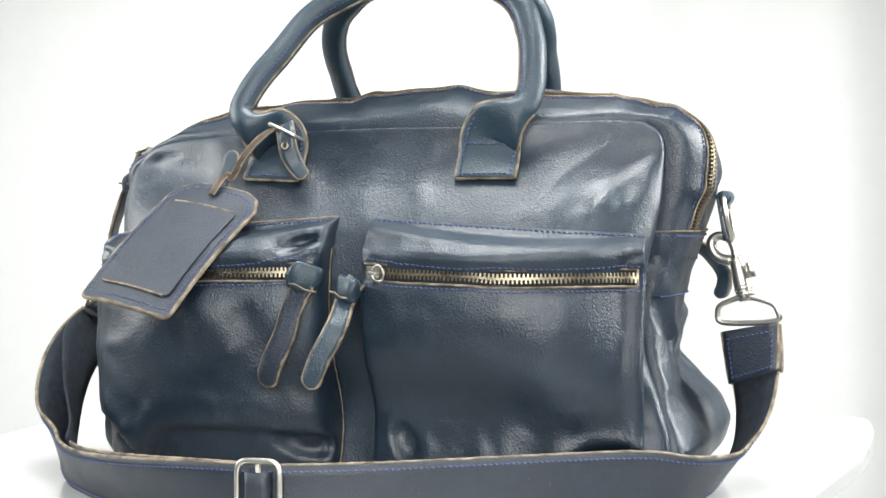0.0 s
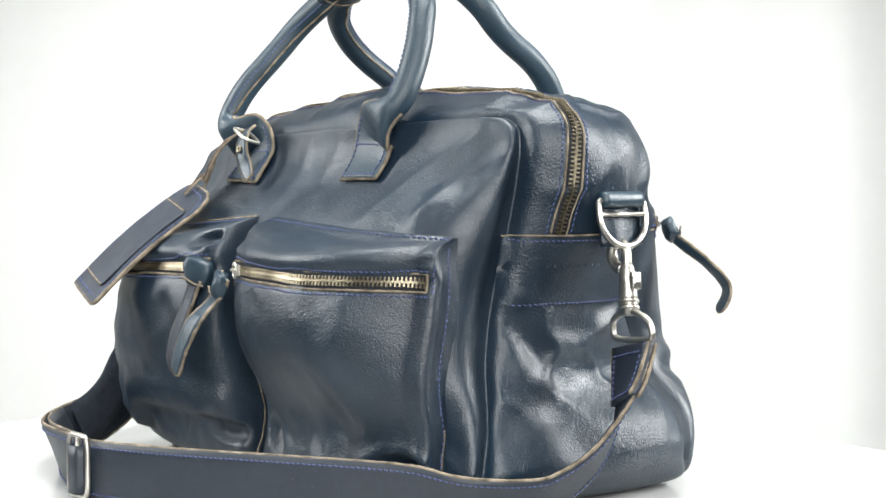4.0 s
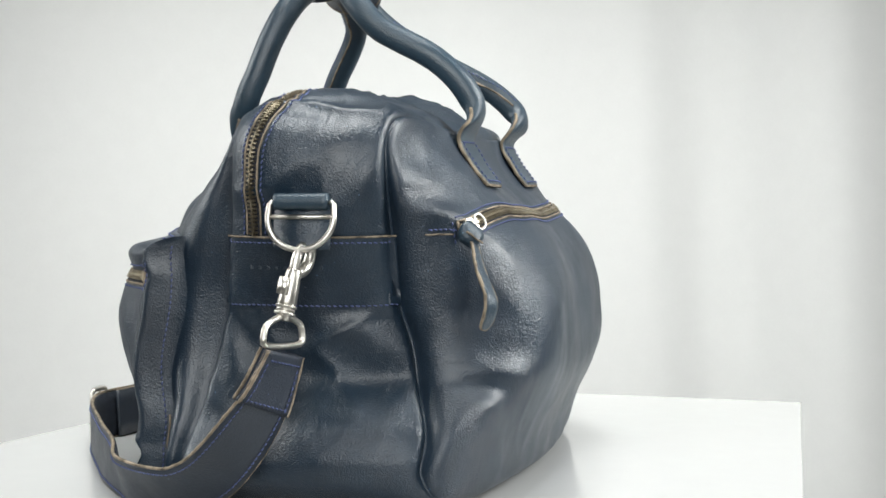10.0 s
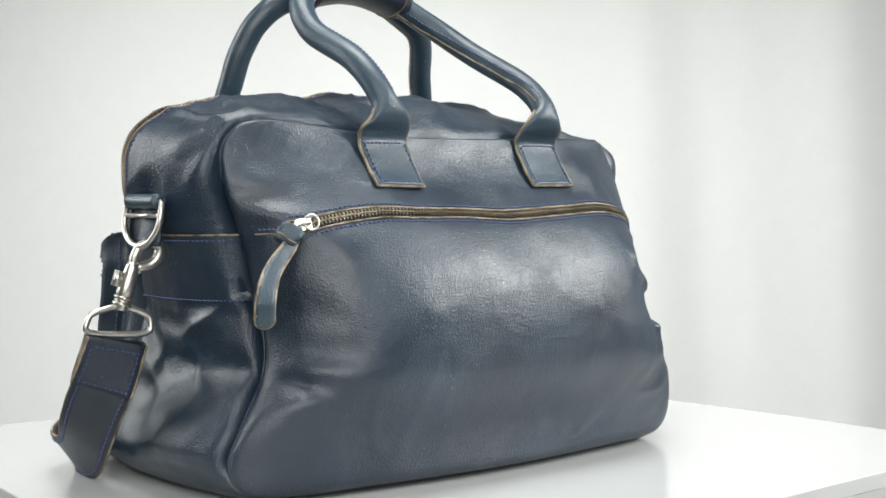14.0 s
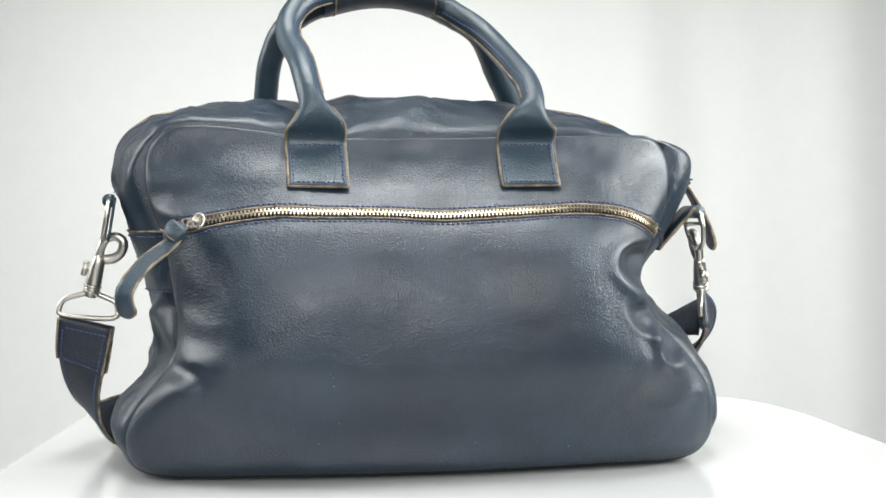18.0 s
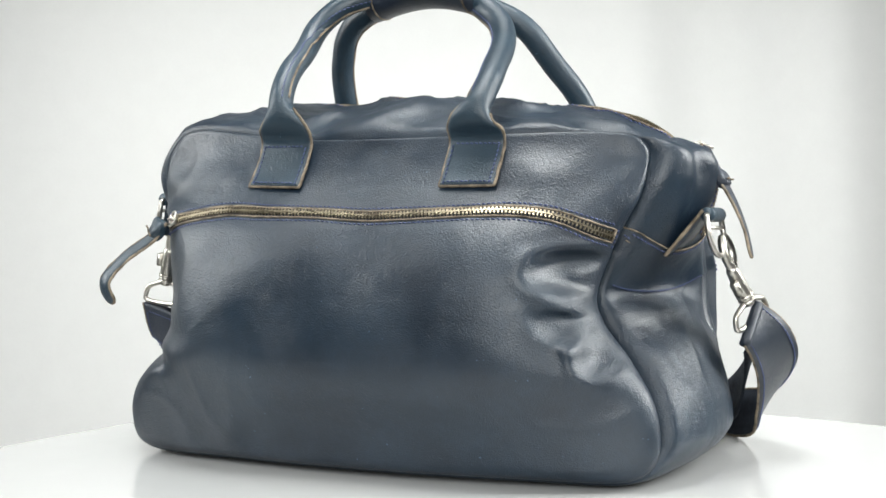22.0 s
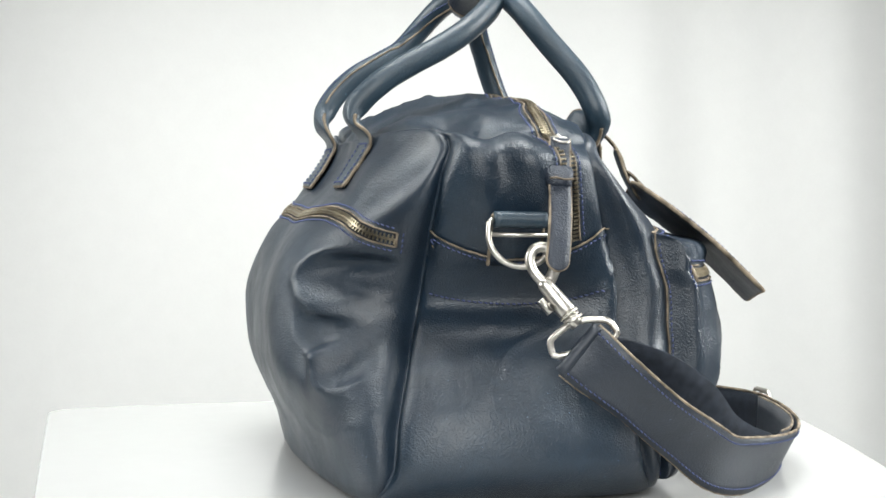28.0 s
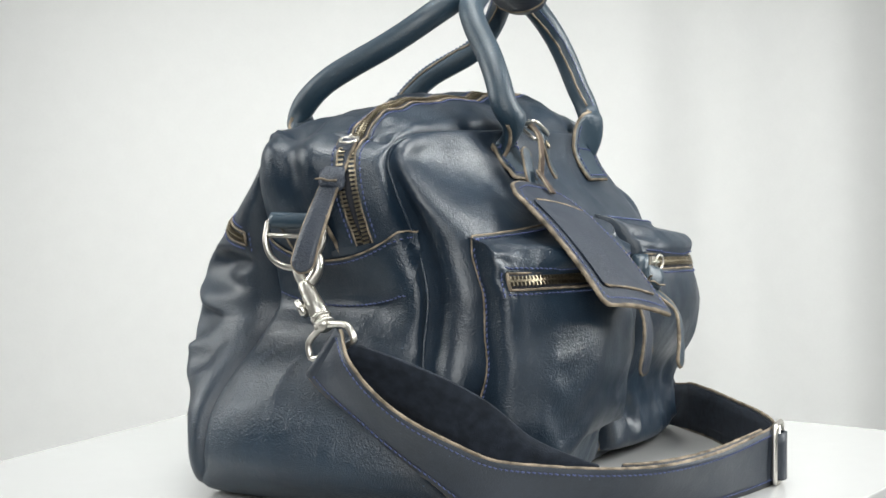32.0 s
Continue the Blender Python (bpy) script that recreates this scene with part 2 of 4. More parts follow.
def outward():
    """Unit normals of the mean outline in the upright plane."""
    mid = (BACK_RIM + FRONT_RIM)[:, (0, 2)] / 2
    d = np.roll(mid, -3, 0) - np.roll(mid, 3, 0)
    n = np.stack([d[:, 1], -d[:, 0]], 1)
    return n / np.linalg.norm(n, axis=1)[:, None]


NORMALS = outward()


def ridge(a, b, p0, p1, width, height, fade=0.85):
    """A soft fold from p0, where it is strongest, to p1, in the plane of a and b."""
    (x0, y0), (x1, y1) = p0, p1
    dx, dy = x1 - x0, y1 - y0
    t = np.clip(((a - x0) * dx + (b - y0) * dy) / (dx * dx + dy * dy), 0, 1)
    away = np.hypot(a - x0 - t * dx, b - y0 - t * dy)
    return height * (1 - fade * t ** 1.5) * np.exp(-(away / (width * (1 + 0.6 * t))) ** 2)


def scoop(a, b, centre, along, width, depth, sharp=5, lip=0.12):
    """A hollow with a rounded rim: an oval from centre, its half length 'along' (a vector) and half width."""
    length = math.hypot(*along)
    ux, uy = along[0] / length, along[1] / length
    da, db = a - centre[0], b - centre[1]
    r = np.hypot((da * ux + db * uy) / length, (db * ux - da * uy) / width)
    return -depth * np.exp(-r ** sharp) + depth * lip * np.exp(-((r - 1.25) / 0.3) ** 2)


def crumple(p, size, seed, stretch=(1.0, 1.0, 1.0)):
    """Soft irregular creases, about -0.5 to 0.5, over points p; size: metres from crease to crease."""
    q = np.asarray(p).reshape(-1, 3) * np.array(stretch) / size + seed * 7.3
    out = np.empty(len(q))
    for i, v in enumerate(q):
        v = Vector(v)
        warp = noise.noise_vector(v * 0.6) * 0.7
        out[i] = (1 - abs(noise.noise(v + warp)) * 2.2) ** 2 - 0.5
    return np.clip(out, -0.5, 0.6).reshape(np.asarray(p).shape[:-1])


def sunk(share, rim, other):
    """How far the leather dives into the seam: share 1 on the seam itself."""
    deep = 0.0052 * np.clip((rim[:, 2] - 0.006) / 0.02, 0, 1)
    inward = np.sign(other[:, 1] - rim[:, 1])
    way = np.stack([-NORMALS[:, 0], 0.7 * inward, -NORMALS[:, 1]], 1)
    return share[..., None] * (deep[:, None] * way)[None]


def gusset_points(rows=72, evenly=False):
    w = np.linspace(0, 1, rows)[:, None]
    if not evenly:
        w = 0.7 * (0.5 - 0.5 * np.cos(math.pi * w)) + 0.3 * w
    z = ((BACK_RIM + FRONT_RIM) / 2)[:, 2]
    x = FRONT_RIM[:, 0]
    top = np.clip(NORMALS[:, 1], 0, 1) ** 2
    side = NORMALS[:, 0] ** 2 * np.clip(z / 0.03, 0, 1)
    skew = np.where(w < 0.62, w / 0.62 * 0.5, 0.5 + (w - 0.62) / 0.38 * 0.5)
    lift = np.sin(math.pi * (skew * top + w * (1 - top))) ** (0.75 - 0.28 * side)
    crest = 0.031 * (1 - np.clip(np.abs(x + 0.01) / 0.20, 0, 1) ** 2.2) - 0.004 * lump(x, 0.03, 0.03) - 0.003 * lump(x, -0.085, 0.025) - 0.002 * lump(x, 0.09, 0.04)
    high = crest * top + side * (0.016 + 0.010 * lump(z, 0.19, 0.05) - 0.004 * lump(z, 0.062, 0.02) + (x > 0) * 0.007 * lump(z, 0.072, 0.04))
    high = high - 0.045 * top * NORMALS[:, 0] ** 2 * (x > 0) * np.clip((z - 0.19) / 0.03, 0, 1)
    p = BACK_RIM[None] * (1 - w[..., None]) + FRONT_RIM[None] * w[..., None]
    out = lift * high + 0.008 * np.exp(-((w - 0.75) / 0.2) ** 2) * (x < 0) * side * lump(z, 0.225, 0.035)
    out = out - 0.013 * np.exp(-((w - 0.2) / 0.12) ** 2) * lump(x, 0.170, 0.04) * top
    y, zz, right = p[..., 1], p[..., 2], p[..., 0] < 0
    folds = ridge(y, zz, (-.050, .094), (.012, .125), .010, .006, .5) + ridge(y, zz, (-.058, .083), (.014, .079), .008, -.008, .5) + 0.006 * lump(y, -.006, .032) * lump(zz, .050, .022)
    folds += ridge(y, zz, (.078, .124), (.036, .076), .008, -.006, .5) + ridge(y, zz, (.074, .104), (.062, .066), .010, .005, .4) + ridge(y, zz, (-.042, .120), (.0, .126), .006, -.004, .6)
    folds += ridge(y, zz, (.06, .060), (.03, .030), .012, -.004, .4) + ridge(y, zz, (-.05, .070), (-.03, .040), .008, .003, .4)
    folds += ridge(y, zz, (-.035, .235), (.005, .205), .010, -.006) + ridge(y, zz, (-.035, .215), (.0, .190), .010, .005) + ridge(y, zz, (.0, .24), (.015, .20), .010, -.003)
    left = ridge(y, zz, (.002, .247), (.015, .198), .0075, -.007, .6) + ridge(y, zz, (.022, .244), (.034, .203), .009, .007, .6) + ridge(y, zz, (-.014, .238), (.004, .192), .011, .005, .5) + ridge(y, zz, (.09, .20), (.06, .235), .010, -.008)
    left += ridge(y, zz, (-.035, .130), (.07, .124), .013, -.013, .4) + ridge(y, zz, (-.03, .152), (.06, .147), .014, -.007, .2) + ridge(y, zz, (-.03, .112), (.05, .106), .014, .002, .5) + ridge(y, zz, (-.04, .07), (.06, .05), .03, .006)
    out = out + side * np.sin(math.pi * w) ** 0.5 * np.where(right, folds, left)
    crown = ridge(p[..., 0], y, (-.07, -.05), (-.03, .03), .014, -.008) + ridge(p[..., 0], y, (-.03, -.05), (.02, .02), .014, .006) + ridge(p[..., 0], y, (.06, -.05), (.11, .03), .016, -.007) + ridge(p[..., 0], y, (-.13, .09), (-.10, .05), .016, -.006)
    crown += ridge(p[..., 0], y, (.02, .09), (.05, .04), .014, -.006) + ridge(p[..., 0], y, (-.04, .09), (-.07, .05), .012, .004)
    out = out + top * np.sin(math.pi * w) ** 0.6 * crown
    out = out + np.sin(math.pi * w) ** 0.5 * (crumple(p, 0.045, 1, (1, 0.7, 1)) * (0.0046 * top + side * (np.where(right, 0.0050, 0.0008) * lump(zz, 0.10, 0.045) + 0.0060 * lump(zz, 0.225, 0.04))) + crumple(p, 0.022, 2) * (0.0012 * top + 0.0005 * side))
    out = out + 0.006 * np.clip(-NORMALS[:, 1], 0, 1) * np.sin(math.pi * w) ** 0.3 * (z < 0.03)
    p[..., 0] += out * NORMALS[:, 0]
    p[..., 2] += out * NORMALS[:, 1]
    if not evenly:
        p += sunk(np.exp(-w / 0.022) + 0 * out, BACK_RIM, FRONT_RIM) + sunk(np.exp(-(1 - w) / 0.022) + 0 * out, FRONT_RIM, BACK_RIM)
    p[..., 2] = np.maximum(p[..., 2], 0.0015)
    return p


def panel_points(rim, deep, middle, folds, sharp, sag, soft, low, tuck=0.0, ease=0.013, rows=70):
    """A padded panel inside its outline: deep is signed along y."""
    r = np.sin(np.linspace(0, 1, rows) * math.pi / 2)[:, None]
    core = np.stack([np.clip(rim[:, 0], -0.09, 0.09) * 0.9, np.full(len(rim), middle), 0.11 + 0 * rim[:, 2]], 1)
    # the pinches of the outline fade away from the seam
    even_rim = np.mean([np.roll(rim, k, 0) * (1 + math.cos(math.pi * k / 60)) for k in range(-60, 61)], 0)
    keep = (r ** 5)[..., None]
    outline = even_rim[None] * (1 - keep) + rim[None] * keep
    p = core[None] * (1 - r[..., None]) + outline * r[..., None]
    p[..., 1] = middle + (outline[..., 1] - middle) * r ** 2
    puff = (1 - r ** 2) ** sharp * (1 - tuck * lump(p[..., 2], 0.05, 0.04))
    puff = puff / (1 + np.exp((p[..., 2] - sag) / ease)) * (low + (1 - low) * (0.5 - 0.5 * np.cos(math.pi * np.clip(p[..., 2] / 0.085, 0, 1))))
    y = p[..., 1] + deep * puff + folds(p[..., 0], p[..., 2]) * (1 - r ** 8)
    p[..., 1] = y + math.copysign(0.0045, deep) * (1 - np.exp(-(1 - r) / 0.035)) * np.clip((0.205 - p[..., 2]) / 0.03, 0, 1)
    over = 0.0045 * (1 - np.exp(-(1 - r) / 0.004)) * np.exp(-(1 - r) / 0.08) * np.clip(rim[:, 2] / 0.02, 0, 1) * np.clip((0.225 - rim[:, 2]) / 0.03, 0.2, 1)
    p[..., 0] += over * NORMALS[:, 0]
    p[..., 2] += over * NORMALS[:, 1] * 0.7
    p += sunk(np.exp(-(1 - r) / 0.010) + 0 * over, rim, FRONT_RIM if deep < 0 else BACK_RIM)
    edge = (1 - r ** 10) * (0.35 + r ** 3)
    p[..., 1] += math.copysign(1, deep) * edge * (soft * crumple(p, 0.05, 3 + deep, (1, 0.3, 1)) + 0.2 * soft * crumple(p, 0.022, 5 + deep, (1, 0.3, 1)))
    return p


def back_folds(x, z):
    """Height of the folds on the back panel, outwards."""
    f = scoop(x, z, (.159, .1455), (.028, -.003), .0145, .015, 6, .16) + ridge(x, z, (.170, .1540), (.136, .1560), .0040, -.006, .6) + ridge(x, z, (.160, .1430), (.138, .1450), .0050, .004, .6)
    f += ridge(x, z, (.158, .1200), (.134, .1310), .0050, .006, .5) + ridge(x, z, (.161, .1150), (.136, .1200), .0035, -.005, .6) + scoop(x, z, (.151, .1090), (.016, -.007), .0090, .007, 4, .12)
    f += ridge(x, z, (.160, .1120), (.156, .0970), .0050, .004, .2) + ridge(x, z, (.156, .0970), (.162, .0800), .0050, .004, .4) + scoop(x, z, (.174, .0950), (.005, .016), .0120, .011, 5, .12)
    f += ridge(x, z, (-.184, .089), (-.150, .083), .006, .005, .6) + ridge(x, z, (-.188, .079), (-.166, .075), .005, -.006, .6) + ridge(x, z, (-.186, .118), (-.160, .108), .006, .004, .6)
    f += ridge(x, z, (.19, .075), (.15, .078), .008, .004)
    f += ridge(x, z, (.185, .108), (.170, .104), .004, .003)
    f += scoop(x, z, (-.180, .112), (.032, -.010), .0250, .006, 2.5, .05) + scoop(x, z, (-.190, .084), (.014, -.010), .010, .004, 3)
    f += ridge(x, z, (-.200, .066), (-.165, .070), .009, .005) + ridge(x, z, (-.19, .225), (-.12, .205), .014, -.006) + ridge(x, z, (.18, .22), (.12, .205), .014, -.005)
    f += ridge(x, z, (-.196, .200), (-.165, .196), .006, -.006) + ridge(x, z, (-.19, .188), (-.16, .186), .005, .005) + 0.009 * lump(np.abs(x), .14, .055) * lump(z, .214, .020)
    f += ridge(x, z, (-.02, .245), (-.015, .20), .02, -.004) + ridge(x, z, (.10, .245), (.09, .20), .018, .004)
    f += 0.004 * lump(np.abs(x), .15, .05) * (lump(z, .118, .025) - lump(z, .055, .025))
    return f + 0.0016 * np.sin(x * 46 + 2 * np.sin(z * 30)) * lump(z, .165, .04)


def front_folds(x, z):
    f = ridge(x, z, (-.190, .225), (-.145, .185), .012, -.007) + ridge(x, z, (-.165, .195), (-.135, .180), .010, .006) + ridge(x, z, (-.180, .20), (-.17, .17), .008, -.006) + ridge(x, z, (.175, .215), (.10, .205), .014, -.007)
    f += ridge(x, z, (.188, .222), (.150, .228), .007, -.008) + ridge(x, z, (.180, .232), (.140, .236), .005, .004) + ridge(x, z, (-.190, .205), (-.160, .170), .010, .006) + ridge(x, z, (-.150, .190), (-.145, .165), .010, -.005)
    return f + ridge(x, z, (.12, .235), (.085, .19), .014, .007) + ridge(x, z, (-.06, .20), (.06, .20), .03, -.003, .2) + ridge(x, z, (.05, .235), (.03, .19), .014, -.004)


def bag_body(bag):
    gusset = gusset_points()
    back = panel_points(BACK_RIM, -0.057, -0.063, lambda x, z: -1.2 * back_folds(x, z), 0.48, 0.198, 0.0013, 0.58, 0.0, 0.018)
    front = panel_points(FRONT_RIM, 0.048, 0.100, front_folds, 0.26, 0.210, 0.0022, 0.35, 0.5, 0.016)
    for p in (back, front):
        p[..., 2] = np.maximum(p[..., 2], 0.0015)
    part("gusset", Shape().grid(gusset, False, True), LEATHER, bag, "creased navy leather sides, top and base")
    part("back_panel", Shape().grid(back, False, True), LEATHER_PANEL, bag, "puffed navy leather back panel")
    part("front_panel", Shape().grid(front, False, True), LEATHER_PANEL, bag, "navy leather front panel")
    whole = Shape().grid(gusset, False, True).grid(back, False, True).grid(front, False, True)
    pts = np.concatenate(whole.v)
    return BVHTree.FromPolygons([Vector(v) for v in pts], whole.f)


BAG = thing("leather_bag", "navy blue leather work bag with brass zips and front pockets", "bag")
SKIN = bag_body(BAG)


def onto(tree, start, way):
    """Where a ray meets the leather: place and outward normal."""
    hit, normal, _, _ = tree.ray_cast(Vector(start), Vector(way))
    if hit is None:
        return None
    n = np.array(normal)
    return np.array(hit), n if n @ np.array(way) < 0 else -n


def drape(tree, keys, face, step=0.002):
    """A path on a face: (x, z) keys seen from 'front' or 'back', (y, z) keys from 'right' (-x) or 'left' (+x), (x, y) from 'top'."""
    pts, nor = [], []
    for a, b in even(spline(keys, 8), step):
        start, way = {"front": ((a, .5, b), (0, -1, 0)), "back": ((a, -.5, b), (0, 1, 0)), "right": ((-.5, a, b), (1, 0, 0)), "left": ((.5, a, b), (-1, 0, 0)), "top": ((a, b, .6), (0, 0, -1))}[face]
        got = onto(tree, start, way)
        if got:
            pts.append(got[0]), nor.append(got[1])
    return np.array(pts), np.array(nor)


# ---------------------------------------------------------------- leather work
def ribbon(p, n, width, lift=0.0, thick=0.001, cols=3, b=None):
    """A flat band along p on the side of the normals n."""
    p, n = np.asarray(p, float), np.asarray(n, float)
    t = np.gradient(p, axis=0)
    t /= np.linalg.norm(t, axis=1)[:, None] + 1e-12
    across = np.cross(t, n) if b is None else np.asarray(b, float)
    across /= np.linalg.norm(across, axis=1)[:, None] + 1e-12
    width = np.broadcast_to(width, len(p))[:, None, None]
    u = np.linspace(-0.5, 0.5, cols)[None, :, None]
    top = p[:, None] + across[:, None] * u * width + n[:, None] * (lift + thick)
    low = p[:, None] + across[:, None] * u[:, ::-1] * width + n[:, None] * lift
    s = Shape().grid(np.concatenate([top, low], 1), False, True)
    k, m = 2 * cols, len(p)
    s.f += [tuple(range(k)), tuple((m - 1) * k + i for i in reversed(range(k)))]
    return s


def smooth_rows(a, times=6):
    a = np.array(a, float)
    for _ in range(times):
        a[1:-1] = (a[:-2] + 2 * a[1:-1] + a[2:]) / 4
    return a


def offset(p, n, side, lift):
    """The path moved sideways and off the leather."""
    t = np.gradient(p, axis=0)
    b = np.cross(t, n)
    b /= np.linalg.norm(b, axis=1)[:, None] + 1e-12
    return p + b * side + n * lift


def settle(tree, p, n, lift=0.0):
    """The path laid down on the leather, with the leather's own normals on the side of n."""
    p, n = np.array(p, float), np.array(n, float)
    for i in range(len(p)):
        at, normal, _, away = tree.find_nearest(Vector(p[i]))
        if at is not None and away < 0.02:
            m = np.array(normal)
            n[i] = m if m @ n[i] > 0 else -m
            p[i] = np.array(at) + n[i] * lift
    return p, n


def stitches(p, n, parent, name="stitching", pitch=0.0036, length=0.0026, r=0.00056, lift=0.0001, tree=None):
    """A row of thread dashes lying on the leather."""
    both = even(np.concatenate([p, n], 1), pitch)
    if tree:
        both = np.concatenate(settle(tree, both[:, :3], both[:, 3:]), 1)
    s = Shape()
    for i in range(len(both) - 1):
        c, nn = both[i, :3], unit(both[i, 3:])
        t = unit(both[i + 1, :3] - c)
        side = unit(np.cross(t, nn))
        h = length / 2
        pts = []
        for along, k, z in ((-h, 0.5, 0.0), (-h * 0.5, 1.0, 0.75), (h * 0.5, 1.0, 0.75), (h, 0.5, 0.0)):
            m = c + t * along + nn * (lift + z * r) + side * 0.25 * r * (1 if along > 0 else -1)
            pts += [m + side * r * k, m + nn * r * k, m - side * r * k, m - nn * r * k]
        s.add(pts, [(a * 4 + j, a * 4 + (j + 1) % 4, a * 4 + 4 + (j + 1) % 4, a * 4 + 4 + j) for a in range(3) for j in range(4)] + [(3, 2, 1, 0), (12, 13, 14, 15)])
    return part(name, s, THREAD, parent, "dark blue stitching", kind="stuff")


def raw_edge(path, parent, r=0.0008, closed=False, name="raw_edge"):
    path = even(path, 0.002)
    wob = np.array([noise.noise_vector(Vector(q) * 260) for q in path]) * 0.00025
    return part(name, Shape().tube(path + wob, r * (1 + 0.18 * np.array([noise.noise(Vector(q) * 180) for q in path])), 6, closed), RAW_EDGE, parent, "raw tan leather edge")


def zipper(parent, p, n, name="zip", chain=0.0034, gap=0.0055, open_at=None, ends=True, lip=True, tree=None):
    """Tape, two rows of teeth, the raw lips and their stitching. open_at: from this share of the run on the rows part."""
    z = part(name, ribbon(p, n, gap * 2.1, -0.0004, 0.0008), TAPE, parent, "black zip tape")
    rows = even(np.concatenate([p, n], 1), 0.00136)
    for side in (1, -1):
        s = Shape()
        for i in range(0 if side > 0 else 1, len(rows) - 1, 2):
            c, nn = rows[i, :3], unit(rows[i, 3:])
            t = unit(rows[i + 1, :3] - c)
            b = unit(np.cross(t, nn))
            share = i / len(rows)
            spread = 0.0 if open_at is None or share < open_at else 0.0030 * math.sin(math.pi * min(1, (share - open_at) / (1 - open_at))) ** 0.7
            m = c + b * side * (chain * 0.42 + spread) + nn * 0.0011
            s.box(m, (t, b, nn), (0.00056, chain * 0.52, 0.0008))
            s.box(m - b * side * chain * 0.5 + nn * 0.0001, (t, b, nn), (0.00072, chain * 0.14, 0.00095))
        part("teeth", s, BRASS, z, "antique brass zip teeth", False, kind="stuff")
    if lip:
        for side in (1, -1):
            edge = offset(p, n, side * gap, 0.0006)
            raw_edge(settle(tree, edge, n, 0.0006)[0] * 0.6 + edge * 0.4, z, 0.0007)
            stitches(offset(p, n, side * (gap + 0.003), 0.0004), n, z, tree=tree)
    if ends:
        for i in (0, -1):
            t = unit(p[1] - p[0]) if i == 0 else unit(p[-1] - p[-2])
            b = unit(np.cross(t, n[i]))
            out = t * (-0.004 if i == 0 else 0.004)
            stitches(np.linspace(p[i] + b * (gap + 0.003), p[i] - b * (gap + 0.003), 6) + out, np.tile(n[i], (6, 1)), z, tree=tree)
            part("end_stop", Shape().box(p[i] + n[i] * 0.0007, (t, b, n[i]), (0.0008, gap, 0.0007)), RAW_EDGE, z)
    return z


def slider(parent, c, t, n):
    """A zip slider with its ring."""
    c, t, n = np.asarray(c, float), unit(t), unit(n)
    b = np.cross(t, n)
    s = Shape()
    s.box(c + n * 0.0022, (t, b, n), (0.0052, 0.0036, 0.0009))
    s.box(c + n * 0.0030 + t * 0.0022, (t, b, n), (0.0024, 0.0042, 0.0011))
    s.tube([c + n * 0.003 - t * 0.004, c + n * 0.0056 - t * 0.0025, c + n * 0.006 + t * 0.001, c + n * 0.0035 + t * 0.0035], 0.0010, 6)
    sl = part("slider", s, NICKEL, parent, "silver zip slider", False)
    ring = [c + n * 0.005 - t * 0.005 + (math.cos(a) * b - math.sin(a) * t * 0.9) * 0.0052 for a in np.arange(20) * math.pi / 10]
    part("ring", Shape().tube(ring, 0.00085, 6, True), NICKEL, sl, "silver pull ring")
    return sl


def strip(name, parent, keys, normals, width, thick=0.0022, material=None, label="", tip=True, per=10, edge=True, root=False):
    """A flat leather strip along keys, its faces turned to normals, with raw edges and a rounded tip."""
    p = even(np.concatenate([spline(keys, per), spline(normals, per)], 1), 0.0015)
    p, n = p[:, :3], p[:, 3:]
    n /= np.linalg.norm(n, axis=1)[:, None]
    run = np.concatenate([[0], np.cumsum(np.linalg.norm(np.diff(p, axis=0), axis=1))])
    w = np.interp(run / run[-1], np.linspace(0, 1, len(np.atleast_1d(width))), np.atleast_1d(width)) if len(np.atleast_1d(width)) > 1 else np.full(len(p), float(np.atleast_1d(width)[0]))
    if tip:
        left = np.clip((run[-1] - run) / (w[-1] * 0.5), 0, 1)
        w = w * np.sqrt(np.clip(1 - (1 - left) ** 2, 0.02, 1))
    if root:
        left = np.clip(run / (w[0] * 0.35), 0, 1)
        w = w * np.sqrt(np.clip(1 - (1 - left) ** 2, 0.15, 1))
    ob = part(name, ribbon(p, n, w, -thick / 2, thick, 5), material or LEATHER, parent, label)
    if edge:
        t = np.gradient(p, axis=0)
        b = np.cross(t, n)
        b /= np.linalg.norm(b, axis=1)[:, None]
        a, c = p + b * w[:, None] / 2, p - b * w[:, None] / 2
        raw_edge(np.concatenate([a, c[::-1]]), ob, thick * 0.5)
    return ob


def knot(name, parent, c, along, n, size, material=None):
    """The folded loop of leather that a pull is tied with."""
    along, n = unit(along), unit(n)
    n = unit(n - along * (n @ along))
    b = np.cross(along, n)
    rows = []
    for k in np.linspace(-1, 1, 9):
        ring = []
        for a in np.arange(14) * math.pi / 7:
            ca, sa = math.cos(a), math.sin(a)
            u = abs(ca) ** 0.6 * math.copysign(1, ca)
            v = abs(sa) ** 0.6 * math.copysign(1, sa)
            fat = 1.0 + 0.12 * math.cos(3 * a + 2 * k) - 0.25 * k * k
            ring.append(np.asarray(c) + b * u * size * 0.62 * fat + n * v * size * 0.34 * fat + along * k * size * 0.5)
        rows.append(ring)
    s = Shape().grid(rows, False, True)
    k0 = s.n - 9 * 14
    s.f += [tuple(k0 + i for i in range(14)), tuple(k0 + 8 * 14 + i for i in reversed(range(14)))]
    ob = part(name, s, material or LEATHER_HANDLE, parent, "knotted leather pull loop")
    raw_edge([np.asarray(c) + b * size * u + n * size * 0.40 + along * size * v for u, v in ((-0.5, 0.30), (-0.1, 0.36), (0.3, 0.28), (0.55, 0.34))], ob, 0.0007)
    return ob


def back_of(x, z):
    return onto(SKIN, (x, -.5, z), (0, 1, 0))


def front_of(x, z):
    return onto(SKIN, (x, .5, z), (0, -1, 0))


